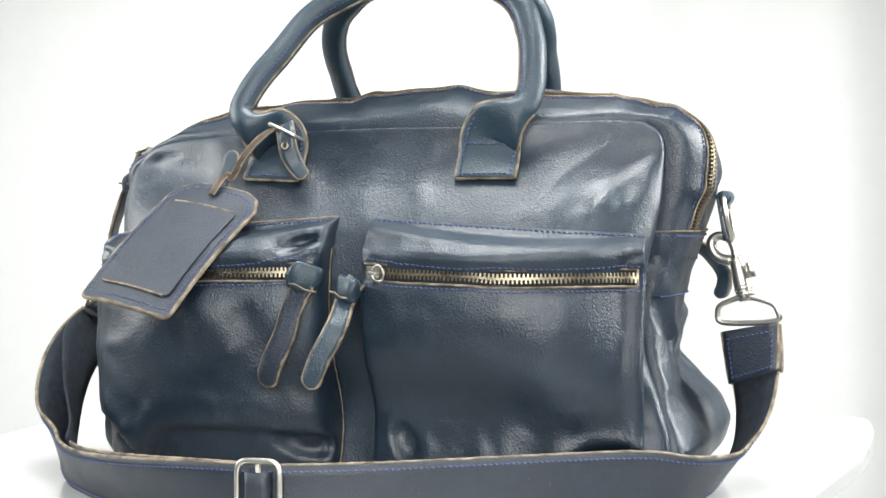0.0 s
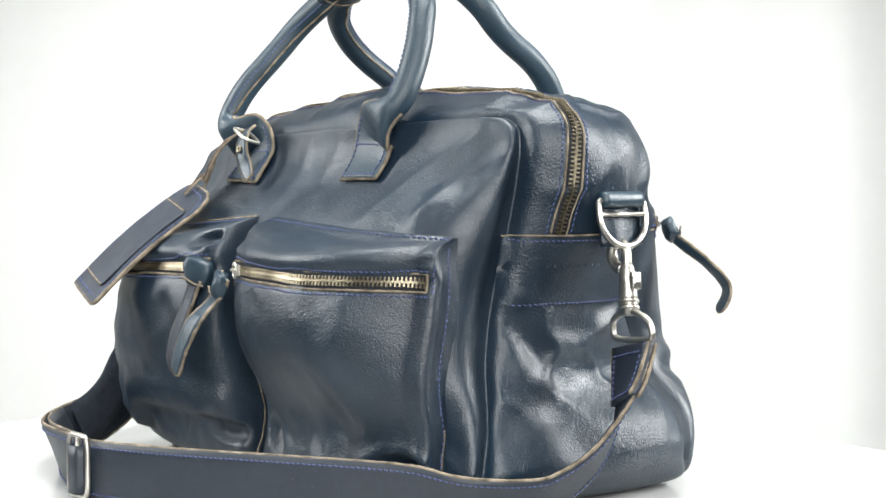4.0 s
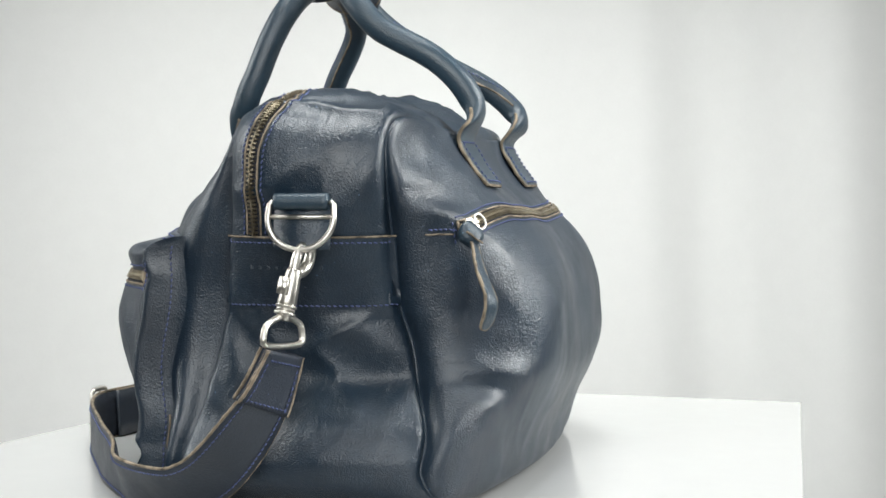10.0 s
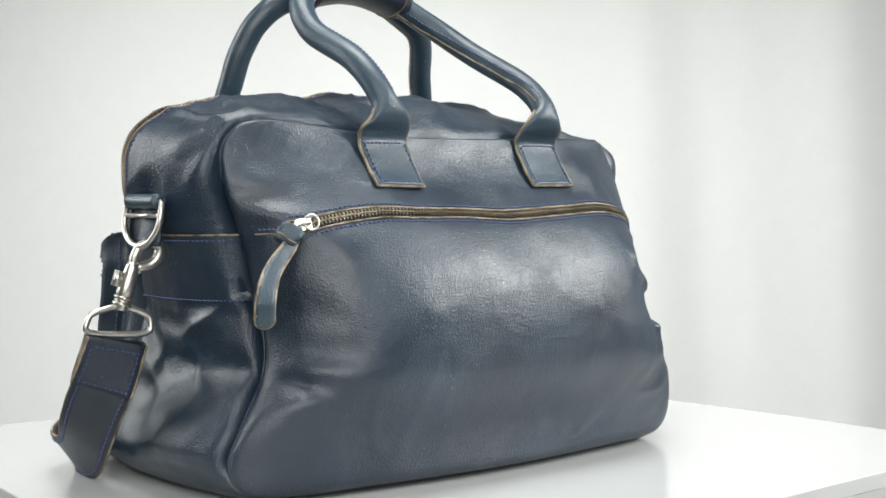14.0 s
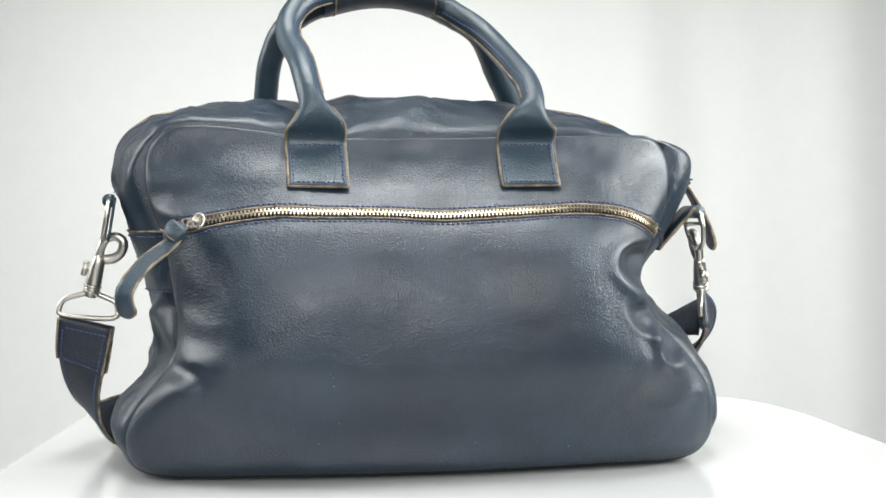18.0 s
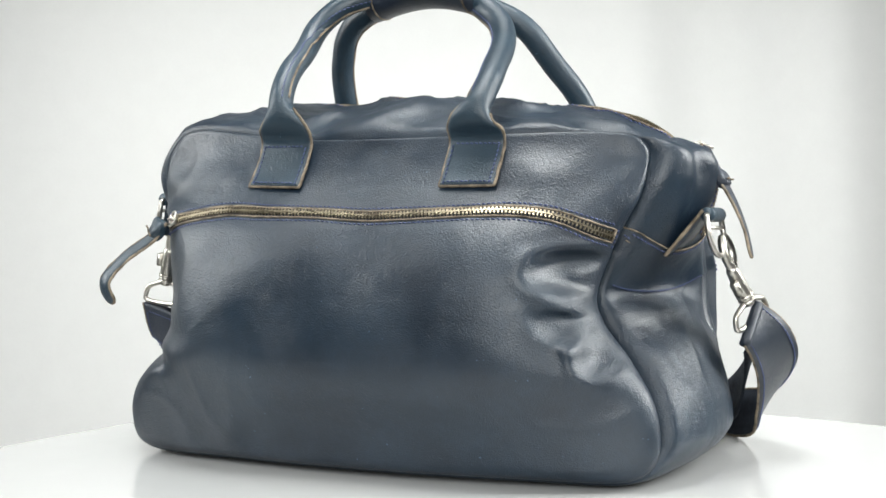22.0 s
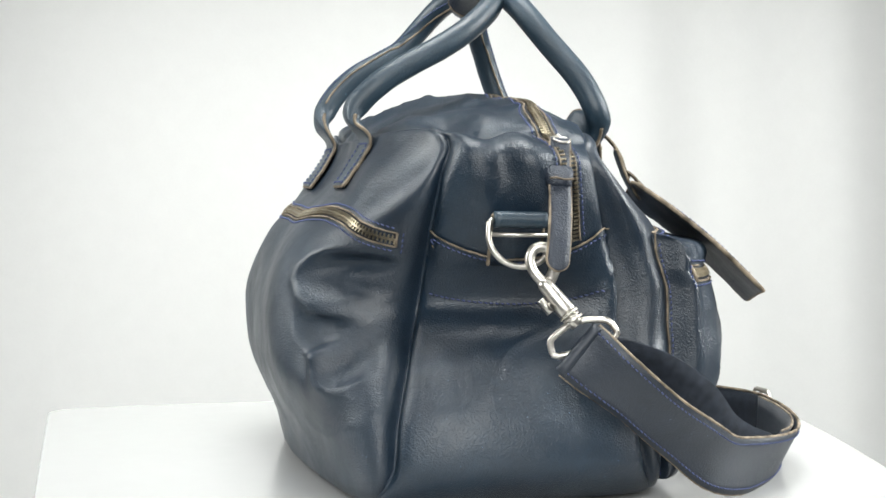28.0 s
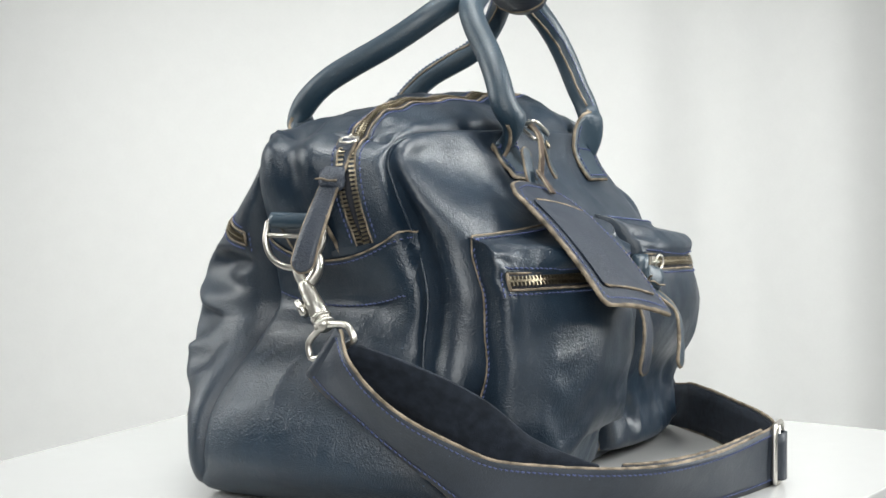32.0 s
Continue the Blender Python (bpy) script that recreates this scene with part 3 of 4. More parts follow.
# ---------------------------------------------------------------- seams of the body
def body_seams(bag):
    for rim, other in ((BACK_RIM, FRONT_RIM), (FRONT_RIM, BACK_RIM)):
        way = np.sign(rim[:, 1] - other[:, 1])[:, None] * np.array([[0, 1.0, 0]])
        path = rim - way * 0.0002 - np.stack([NORMALS[:, 0], 0 * NORMALS[:, 0], NORMALS[:, 1]], 1) * 0.0006
        path = path + sunk(np.full((1, RIM_N), 0.85), rim, other)[0]
        path[:, 2] = np.maximum(path[:, 2], 0.0024)
        part("piping", Shape().tube(path, 0.0012, 8, True), LEATHER, bag, "rolled leather piping along the seam")


def side_band(bag, face, z_low, z_high, y0, y1, sag=0.0):
    """The stitched leather band across a side."""
    rows, nrm = [], []
    for v in np.linspace(0, 1, 14):
        row, nr = [], []
        for y in np.linspace(y0, y1, 40):
            k = (y - y0) / (y1 - y0)
            dip = sag * math.sin(math.pi * min(1, k * 1.1)) ** 0.7 * (0.5 + 0.5 * v)
            z = z_low + (z_high - z_low) * v - dip
            x = -.5 if face == "right" else .5
            hit = onto(SKIN, (x, y, z), (1 if face == "right" else -1, 0, 0))
            row.append(hit[0] + hit[1] * 0.0012), nr.append(hit[1])
        rows.append(row), nrm.append(nr)
    rows, nrm = np.array(rows), np.array(nrm)
    ob = part("side_band", Shape().grid(rows), LEATHER, bag, "plain leather band stitched across the side")
    raw_edge(rows[-1] + nrm[-1] * 0.0002, ob, 0.0007)
    band = BVHTree.FromPolygons([Vector(v) for v in rows.reshape(-1, 3)], Shape().grid(rows).f)
    stitches(smooth_rows(rows[-2][1:-1]), smooth_rows(nrm[-2][1:-1]), ob, tree=band)
    stitches(smooth_rows(rows[0][1:-1]), smooth_rows(nrm[0][1:-1]), ob, tree=band)
    # the maker's stamp, pressed into the leather: plain bars
    if face == "right":
        s = Shape()
        for j in range(9):
            c = (rows[7][15 + j * 2] + rows[8][15 + j * 2]) / 2
            s.box(c, ((0, 1, 0), (0, 0, 1), (1, 0, 0)), (0.0010, 0.0020, 0.00012))
        part("stamp", s, LEATHER, ob, "row of small stamped bars", False)


def main_zip(bag):
    g = gusset_points(101, True)
    z = ((BACK_RIM + FRONT_RIM) / 2)[:, 2]
    x = FRONT_RIM[:, 0]
    ids = [i for i in range(RIM_N) if z[i] > 0.1735]
    pts, nrm = [], []
    for i in ids:
        top = np.clip((z[i] - 0.222) / 0.028, 0, 1)
        w = 0.785 * (1 - top) + 0.70 * top - (0.03 if x[i] > 0.15 else 0.0)
        wob = 0.012 * top * math.sin(x[i] * 45)
        k = int(np.clip(round((w + wob) * 100), 1, 99))
        pts.append(g[k, i])
        du, dv = g[min(k + 4, 100), i] - g[max(k - 4, 0), i], g[k, (i + 2) % RIM_N] - g[k, i - 2]
        m = unit(np.cross(du, dv))
        nrm.append(m if m @ np.array([NORMALS[i, 0], 0, NORMALS[i, 1]]) > 0 else -m)
    both = smooth_rows(even(np.concatenate([pts, nrm], 1), 0.002), 12)[::-1]
    p, n = both[:, :3], both[:, 3:] / np.linalg.norm(both[:, 3:], axis=1)[:, None]
    n_open = int(np.argmin(np.linalg.norm(p - np.array([.2000, .0484, .226]), axis=1)))
    zip_ = zipper(bag, p, n, "main_zip", open_at=n_open / len(p), ends=False, tree=SKIN)
    c, t, nn = p[n_open], p[n_open + 3] - p[n_open - 3], n[n_open]
    slider(zip_, c, -t, nn)
    out = c + nn * 0.007
    strip("pull", zip_, [out + (.002, 0, -.003), (.2190, .0455, .2120), (.2300, .0430, .1935), (.2395, .0395, .1730), (.2450, .0360, .1530)], [(1, -.1, .6), (1, -.1, .6), (1, 0, .4), (1, .1, .1), (1, .1, .0)], (.012, .0125, .013, .0145), 0.0025, LEATHER_TAG, "flat leather zip pull")
    knot("pull_loop", zip_, np.array([.2205, .0452, .2095]), (.55, -.08, -.8), (1, 0, .6), 0.014, LEATHER_TAG)


def back_zip(bag):
    keys = [(-.176, .1775), (-.150, .183), (-.115, .1872), (-.08, .1862), (-.040, .1855), (0, .1835), (.03, .1845), (.07, .1862), (.105, .1875), (.135, .1845), (.154, .178), (.1695, .1702)]
    p, n = drape(SKIN, keys, "back")
    p, n = smooth_rows(p), smooth_rows(n, 25)
    n /= np.linalg.norm(n, axis=1)[:, None]
    z = zipper(bag, p, n, "back_zip", chain=0.0031, gap=0.0047, tree=SKIN)
    for run in ([(-.178, .1768), (-.184, .1772), (-.190, .1768)], [(.1712, .1695), (.1735, .1680), (.1755, .1665)]):
        q, m = drape(SKIN, run, "back", 0.001)
        stitches(q, m, z, tree=SKIN)
        raw_edge(q + (0, 0, -0.003), z, 0.0006)
    slider(z, p[4], p[0] - p[6], n[4])
    at = p[2] + n[2] * 0.007
    knot("pull_loop", z, at + np.array([-.006, -.001, -.006]), (-.6, .05, -.75), n[2], 0.0135)
    strip("pull", z, [at, at + (-.008, -.004, -.012), (-.204, -.094, .152), (-.216, -.103, .134), (-.213, -.098, .117)], [(-.3, -1, .2), (-.3, -1, .2), (-.4, -1, .3), (-.4, -1, .0), (-.4, -1, -.3)], (.007, .009, .011, .0125), 0.0022, LEATHER_HANDLE, "curled leather zip pull")


# ---------------------------------------------------------------- pockets
def pocket(bag, x0, x1, dents):
    """A gusseted front pocket from x0 (outer) to x1 (inner), with its zip."""
    nu, nv = 72, 64
    us = 0.5 - 0.5 * np.cos(np.linspace(0, 1, nu) * math.pi)
    vs = 0.5 - 0.5 * np.cos(np.linspace(0, 1, nv) * math.pi)
    pts = np.zeros((nu, nv, 3))
    for i, u in enumerate(us):
        low, high = 0.006 + 0.004 * (2 * u - 1) ** 2, 0.1725 + 0.0115 * u
        for j, v in enumerate(vs):
            x, z = x0 + (x1 - x0) * u, low + (high - low) * v
            base = front_of(max(-0.184, min(0.184, x)), max(z, 0.014))
            seam = 0.1190 + 0.02 * (z - 0.08) if x0 > 0 else 0.1190 - 0.125 * max(0.0, z - 0.07)
            y = base[0][1] + 0.0005
            y += max(0.0, seam - y) * max(0.0, 1 - u / 0.10)
            wall = (1 - abs(2 * u - 1) ** 24) ** (1 / 6) * (1 - abs(2 * v - 1) ** 14) ** (1 / 4)
            puff = (1 - (2 * u - 1) ** 2) ** 0.8
            deep = 0.020 + puff * (0.008 + (0.012 if x0 > 0 else 0.008) * lump(v, 0.45, 0.45))
            deep += 0.005 * lump(z, 0.161, 0.007) - 0.003 * lump(z, 0.1475, 0.0055)
            deep += dents(x, z) + (0.012 if x0 > 0 else -0.002) * lump(z, 0.05, 0.04) * min(1.0, u / 0.10)
            hem = np.clip((z - (high - 0.004 - 0.0075 * math.sin(math.pi * u) ** 0.7)) / 0.006, 0, 1)
            deep *= 1 - 0.72 * hem * hem * (3 - 2 * hem)
            for end, s in ((x0, 1), (x1, 0.6)):
                step = math.copysign(1, x1 - x0) * (1 if end == x0 else -1)
                deep += s * (ridge(x, z, (end + step * .006, .168), (end + step * .030, .162), .0035, -.007) + ridge(x, z, (end + step * .004, .160), (end + step * .026, .156), .003, -.005) + ridge(x, z, (end + step * .010, .164), (end + step * .03, .159), .003, .003))
            flare = max(0.0, 1 - u / 0.10) * (1 - wall)
            pts[i, j] = (x - math.copysign(0.012, x0) * flare, y + wall * deep, z)
    ripple = crumple(pts, 0.045, x0, (1, 0.4, 1)) + 0.35 * crumple(pts, 0.018, x0 + 3, (1, 0.4, 1))
    flat = np.clip(np.minimum(us, 1 - us) * 14, 0, 1)[:, None] * np.clip(np.minimum(vs, 1 - vs) * 14, 0, 1)[None]
    calm = 1 - 0.95 * lump(pts[..., 2], 0.1475, 0.018)
    pts[..., 1] += 0.0019 * ripple * flat * calm * (0.5 + 0.8 * lump(pts[..., 2], 0.02, 0.03) + 0.7 * lump(pts[..., 2], 0.168, 0.01))
    foot = pts[:1].copy()
    for q in foot[0]:
        q[1] = front_of(max(-0.186, min(0.186, q[0])), max(q[2], 0.014))[0][1] - 0.004
    skin = Shape().grid(np.concatenate([foot, pts]))
    body = part("pocket", skin, LEATHER_PANEL, bag, "bulging leather front pocket with a rolled top")
    tree = BVHTree.FromPolygons([Vector(v) for v in np.concatenate(skin.v)], skin.f)
    a, b = x0 + (x1 - x0) * 0.045, x1 - (x1 - x0) * 0.03
    keys = [(a + (b - a) * k, 0.1455 + 0.004 * k - 0.0015 * math.sin(k * math.pi)) for k in np.linspace(0, 1, 7)]
    p, n = drape(tree, keys, "front")
    p, n = smooth_rows(p), smooth_rows(n, 20)
    n /= np.linalg.norm(n, axis=1)[:, None]
    p = p + n * 0.0008
    zipper_on(body, p, n, tree)
    # seam with its raw edge along the outer side and the top
    rim = np.concatenate([pts[0, 2:-1], pts[:, -1]])
    rim = smooth_rows(rim, 2) + (math.copysign(0.0006, x0), 0.0012, 0.0003)
    raw_edge(rim if x0 > 0 else rim[: nv // 3], body, 0.0008)
    stitches(smooth_rows(pts[4:-4, -5]), np.tile((0, .5, .85), (nu - 8, 1)), body, tree=tree)
    stitches(smooth_rows(pts[0, 6:-6]) + (0, .0045, 0), np.tile((np.sign(x0), .3, 0), (nv - 12, 1)), body, tree=tree)
    inner = pts[-1, 2:-2] + (0, 0.003, 0)
    raw_edge(inner[: nv // 2 + 16], body, 0.0006)
    return body, p, n


def zipper_on(body, p, n, tree):
    """The pocket's zip: its pieces hang on the pocket itself."""
    part("zip_tape", ribbon(p, n, 0.0115, -0.0004, 0.0008), TAPE, body, "black zip tape")
    rows = even(np.concatenate([p, n], 1), 0.00136)
    for side in (1, -1):
        s = Shape()
        for i in range(0 if side > 0 else 1, len(rows) - 1, 2):
            c, nn = rows[i, :3], unit(rows[i, 3:])
            t = unit(rows[i + 1, :3] - c)
            b = unit(np.cross(t, nn))
            m = c + b * side * 0.0014 + nn * 0.0011
            s.box(m, (t, b, nn), (0.00056, 0.0018, 0.0008))
            s.box(m - b * side * 0.0017, (t, b, nn), (0.00072, 0.00045, 0.00095))
        part("teeth", s, BRASS, body, "antique brass zip teeth", False, kind="stuff")
        raw_edge(offset(p, n, side * 0.0056, 0.0004), body, 0.0008)
        stitches(offset(p, n, side * 0.0085, 0.0004), n, body, tree=tree)
    t = unit(p[0] - p[1])
    stitches(np.linspace(offset(p, n, 0.0085, 0)[0], offset(p, n, -0.0085, 0)[0], 6) + t * 0.004, np.tile(n[0], (6, 1)), body, tree=tree)
    part("end_stop", Shape().box(p[0] + n[0] * 0.0007, (t, unit(np.cross(t, n[0])), n[0]), (0.0008, 0.0055, 0.0008)), RAW_EDGE, body)


def pockets(bag):
    def right_dents(x, z):
        return (scoop(x, z, (-.042, .036), (.009, .011), .009, .007, 4) + scoop(x, z, (-.176, .029), (.020, 0), .010, .014) + scoop(x, z, (-.095, .068), (.045, 0), .035, .006, 2, 0) + scoop(x, z, (-.125, .055), (.006, .03), .012, .003, 2, 0)
                + ridge(x, z, (-.155, .118), (-.135, .095), .020, .005) + ridge(x, z, (-.140, .085), (-.150, .045), .014, .004) - 0.003 * math.exp(-((x + .10) / .03) ** 2 - ((z - .166) / .006) ** 2))

    def left_dents(x, z):
        fold = 0.046 - 0.024 * math.exp(-((x - .152) / .016) ** 2) - 0.10 * max(0.0, 0.06 - x)
        under = np.clip((fold - z) / 0.006, 0, 1)
        return (0.004 * lump(z, fold + .012, .012) - 0.012 * under * under * (3 - 2 * under) + scoop(x, z, (.030, .032), (.018, .004), .009, .007, 4, .2) + ridge(x, z, (.026, .034), (.036, .037), .003, .005)
                + 0.003 * math.exp(-((x - .14) / .035) ** 2 - ((z - .09) / .035) ** 2) + ridge(x, z, (.09, .128), (.06, .09), .016, .004) + ridge(x, z, (.06, .118), (.045, .085), .010, -.004)
                - 0.006 * math.exp(-((x - .03) / .012) ** 2 - ((z - .166) / .006) ** 2) + ridge(x, z, (.020, .171), (.046, .158), .003, -.005) + ridge(x, z, (.019, .164), (.042, .1555), .003, .004) - 0.007 * math.exp(-((x - .17) / .014) ** 2 - ((z - .162) / .007) ** 2))

    body, p, n = pocket(bag, -.200, -.015, right_dents)
    slider(body, p[-5], p[-1] - p[-7], n[-5])
    at = p[-2] + n[-2] * 0.007
    knot("pull_loop", body, at + np.array([.008, .002, -.010]), (.3, .05, -.95), n[-2], 0.0155)
    strip("pull", body, [at + (.002, .001, -.004), at + (.009, .002, -.016), (-.010, .197, .115), (-.001, .203, .095), (.006, .204, .077)], [(-.05, 1, .2), (-.05, 1, .1), (-.1, 1, .1), (-.1, 1, .1), (0, 1, .1)], (.011, .0125, .0125, .0120), 0.0026, LEATHER_HANDLE, "frayed leather zip pull")
    body, p, n = pocket(bag, .194, .012, left_dents)
    at = p[-2] + n[-2] * 0.006
    knot("pull_loop", body, at + np.array([.003, .003, -.003]), (.35, .05, -.9), n[-2], 0.0185)
    strip("pull", body, [at + (.002, .005, -.006), at + (.010, .007, -.022), (.030, .188, .108), (.038, .190, .090), (.043, .188, .075)], [(.05, 1, .1), (.05, 1, .1), (.05, 1, .1), (.05, 1, .1), (.05, 1, .1)], (.013, .0135, .0140, .0135), 0.0026, LEATHER_TAG, "flat leather zip pull")


# ---------------------------------------------------------------- handles
def handle(bag, ends, rise, face):
    """A rolled handle: a flat patch sewn to the panel, folding into a tube, at both ends. ends: x of the two patches; rise: keys between."""
    look_at = front_of if face == "front" else back_of
    out = 1 if face == "front" else -1
    z_end = 0.2035 if face == "back" else 0.2085
    legs = []
    for x in ends:
        leg = []
        for z in np.linspace(z_end, 0.238, 6):
            q, m = look_at(x, z)
            leg.append(q + m * 0.0022)
        legs.append(leg)
    keys = legs[0] + list(rise) + legs[1][::-1]
    p = even(spline(keys, 12), 0.0022)
    p = np.concatenate([p[:8], smooth_rows(p[8:-8], 8), p[-8:]])
    run = np.concatenate([[0], np.cumsum(np.linalg.norm(np.diff(p, axis=0), axis=1))])
    near = np.minimum(run, run[-1] - run)
    flat = 1 - np.clip((near - (0.038 if out > 0 else 0.046)) / 0.024, 0, 1)
    flat = flat * flat * (3 - 2 * flat)
    a = 0.0093 + (0.0208 - 0.0093) * flat
    b = 0.0088 + (0.0021 - 0.0088) * flat
    rows = []
    for i in range(len(p)):
        t = unit(p[min(i + 1, len(p) - 1)] - p[max(i - 1, 0)])
        w = unit(np.cross((0.0, out, 0.0), t))
        m = np.cross(t, w)
        power = 1 - 0.55 * flat[i]
        ring = []
        for k in np.arange(20) * math.pi / 10:
            ck, sk = math.cos(k), math.sin(k)
            ring.append(p[i] + w * a[i] * math.copysign(abs(ck) ** power, ck) + m * b[i] * math.copysign(abs(sk) ** power, sk))
        rows.append(ring)
    s = Shape().grid(rows, False, True)
    s.f += [tuple(range(20)), tuple((len(rows) - 1) * 20 + k for k in reversed(range(20)))]
    ob = part("handle", s, LEATHER_HANDLE, bag, "rolled leather carrying handle with stitched flat ends")
    rows = np.array(rows)
    hide = BVHTree.FromPolygons([Vector(v) for v in rows.reshape(-1, 3)], Shape().grid(rows, False, True).f)
    # raw edges round each patch, stitching inside them, a seam along the tube
    for start, stop, step in ((0, int(np.argmax(near > 0.066)), 1), (len(rows) - 1, len(rows) - 1 - int(np.argmax(near > 0.066)), -1)):
        seq = list(range(start, stop, step))
        left, right = rows[seq, 0], rows[seq, 10]
        raw_edge(np.concatenate([left[::-1], right]), ob, 0.0013)
        c = p[seq]
        nrm = np.array([look_at(ends[0] if step > 0 else ends[1], min(0.245, max(0.2, q[2])))[1] for q in c])
        for side in (left, right):
            line = c + (side - c) * 0.84 + nrm * 0.0024
            stitches(smooth_rows(line[1:18]), nrm[1:18], ob, tree=hide)
        for row in (1, 12 if out > 0 else 16):
            line = np.linspace(left[row] * 0.92 + right[row] * 0.08, left[row] * 0.08 + right[row] * 0.92, 12)
            stitches(line + nrm[row] * 0.0024, np.tile(nrm[row], (12, 1)), ob, tree=hide)
    mid = slice(int(np.argmax(near > 0.072)), len(rows) - int(np.argmax(near > 0.072)))
    core = p[mid]
    seam, lip = (rows[mid, 3], rows[mid, 1]) if out > 0 else (rows[mid, 7], rows[mid, 9])
    stitches(seam, (seam - core) / np.linalg.norm(seam - core, axis=1)[:, None], ob, lift=-0.0002)
    raw_edge(core + (lip - core) * 1.02, ob, 0.0008)
    return ob


def handles(bag):
    handle(bag, (-.0845, .0715), [(-.098, .106, .250), (-.109, .098, .259), (-.112, .093, .271), (-.1115, .0875, .282), (-.1095, .080, .302), (-.1055, .0755, .314), (-.1015, .071, .3245), (-.087, .0645, .340), (-.059, .061, .3515), (-.022, .061, .357),
                                  (.0125, .0615, .3515), (.035, .0635, .342), (.0525, .066, .333), (.0625, .0705, .324), (.0705, .079, .3105), (.077, .088, .298), (.085, .096, .286), (.0922, .1034, .272), (.0965, .109, .257), (.087, .113, .247)], "front")
    handle(bag, (-.083, .0705), [(-.083, -.064, .252), (-.0855, -.061, .264), (-.0887, -.0505, .2800), (-.0913, -.0333, .2950), (-.094, -.0145, .3050), (-.098, .0035, .3155), (-.0965, .018, .3315), (-.082, .033, .349), (-.055, .045, .358), (-.021, .053, .3605),
                                 (.0186, .0535, .3510), (.0413, .0455, .3370), (.0520, .0365, .3280), (.0610, .0210, .3155), (.0670, .0010, .3030), (.0705, -.0172, .2935), (.0743, -.0358, .2828), (.0752, -.0496, .2721), (.0740, -.0594, .2617), (.071, -.064, .252)], "back")
    rows = []
    for k in np.linspace(0, 1, 14):
        x = -.066 + .092 * k
        z = .3605 - 0.010 * (2 * k - 1) ** 2
        fat = 1 - 0.12 * abs(2 * k - 1) ** 6
        rows.append([(x, .058 + .0235 * fat * math.cos(a), z + .0145 * fat * math.sin(a)) for a in np.arange(24) * math.pi / 12])
    s = Shape().grid(rows, False, True)
    s.f += [tuple(range(24)), tuple(13 * 24 + k for k in reversed(range(24)))]
    wrap = part("grip_wrap", s, LEATHER_TAG, bag, "dark leather wrap holding both handles together")
    for k in (1, 12):
        raw_edge(np.array(rows[k]) * 1.0 + (0, 0, 0), wrap, 0.0008, True)


# ---------------------------------------------------------------- rings and hooks
def d_ring(bag, front, back, low, out, foot=None):
    """A tab with a rolled loop and its D-shaped ring. front, back: the corners; low: the foot of the D; foot: where a raised tab leaves the band."""
    front, back, low, out = [np.asarray(q, float) for q in (front, back, low, out)]
    mid, run = (front + back) / 2, unit(back - front)
    half = np.linalg.norm(back - front) / 2
    s = Shape().tube(np.linspace(front + run * 0.004, back - run * 0.004, 12), 0.0052, 12)
    loop = part("ring_tab", s, LEATHER_HANDLE, bag, "rolled leather tab holding the ring")
    down = unit(low - mid)
    if foot is None:
        base, way, wide = np.array([mid - out * 0.004 + down * k for k in np.linspace(-0.002, 0.030, 9)]), out, half * 2 - 0.006
    else:
        base, wide = np.linspace(mid + (-0.003, 0, 0.003), foot, 9), half * 2 - 0.008
        way = unit(np.cross(base[-1] - base[0], run))
        way = way if way @ out > 0 else -way
    flap = part("tab_strip", ribbon(base, np.tile(way, (9, 1)), wide, -0.001, 0.002, b=np.tile(run, (9, 1))), LEATHER, loop, "flat leather strip behind the ring")
    if foot is not None:
        for side in (-0.5, 0.5):
            raw_edge(base + run * wide * side, flap, 0.0014)
    drop = (low - mid) @ down
    arc = [mid + run * (half * math.cos(a)) + down * (0.010 + (drop - 0.010) * math.sin(a)) for a in np.linspace(0, math.pi, 25)]
    arc = [mid + run * half * 0.86, mid + run * half * 0.97 + down * 0.002] + arc + [mid - run * half * 0.97 + down * 0.002, mid - run * half * 0.86]
    ring = part("d_ring", Shape().tube(arc, 0.0020, 10, False, up=out), NICKEL, bag, "silver D-shaped ring")
    part("cross_bar", Shape().tube([mid + run * half * 0.97 + down * 0.0095, mid - run * half * 0.97 + down * 0.0095], 0.0015, 8), NICKEL, ring, "silver cross bar")


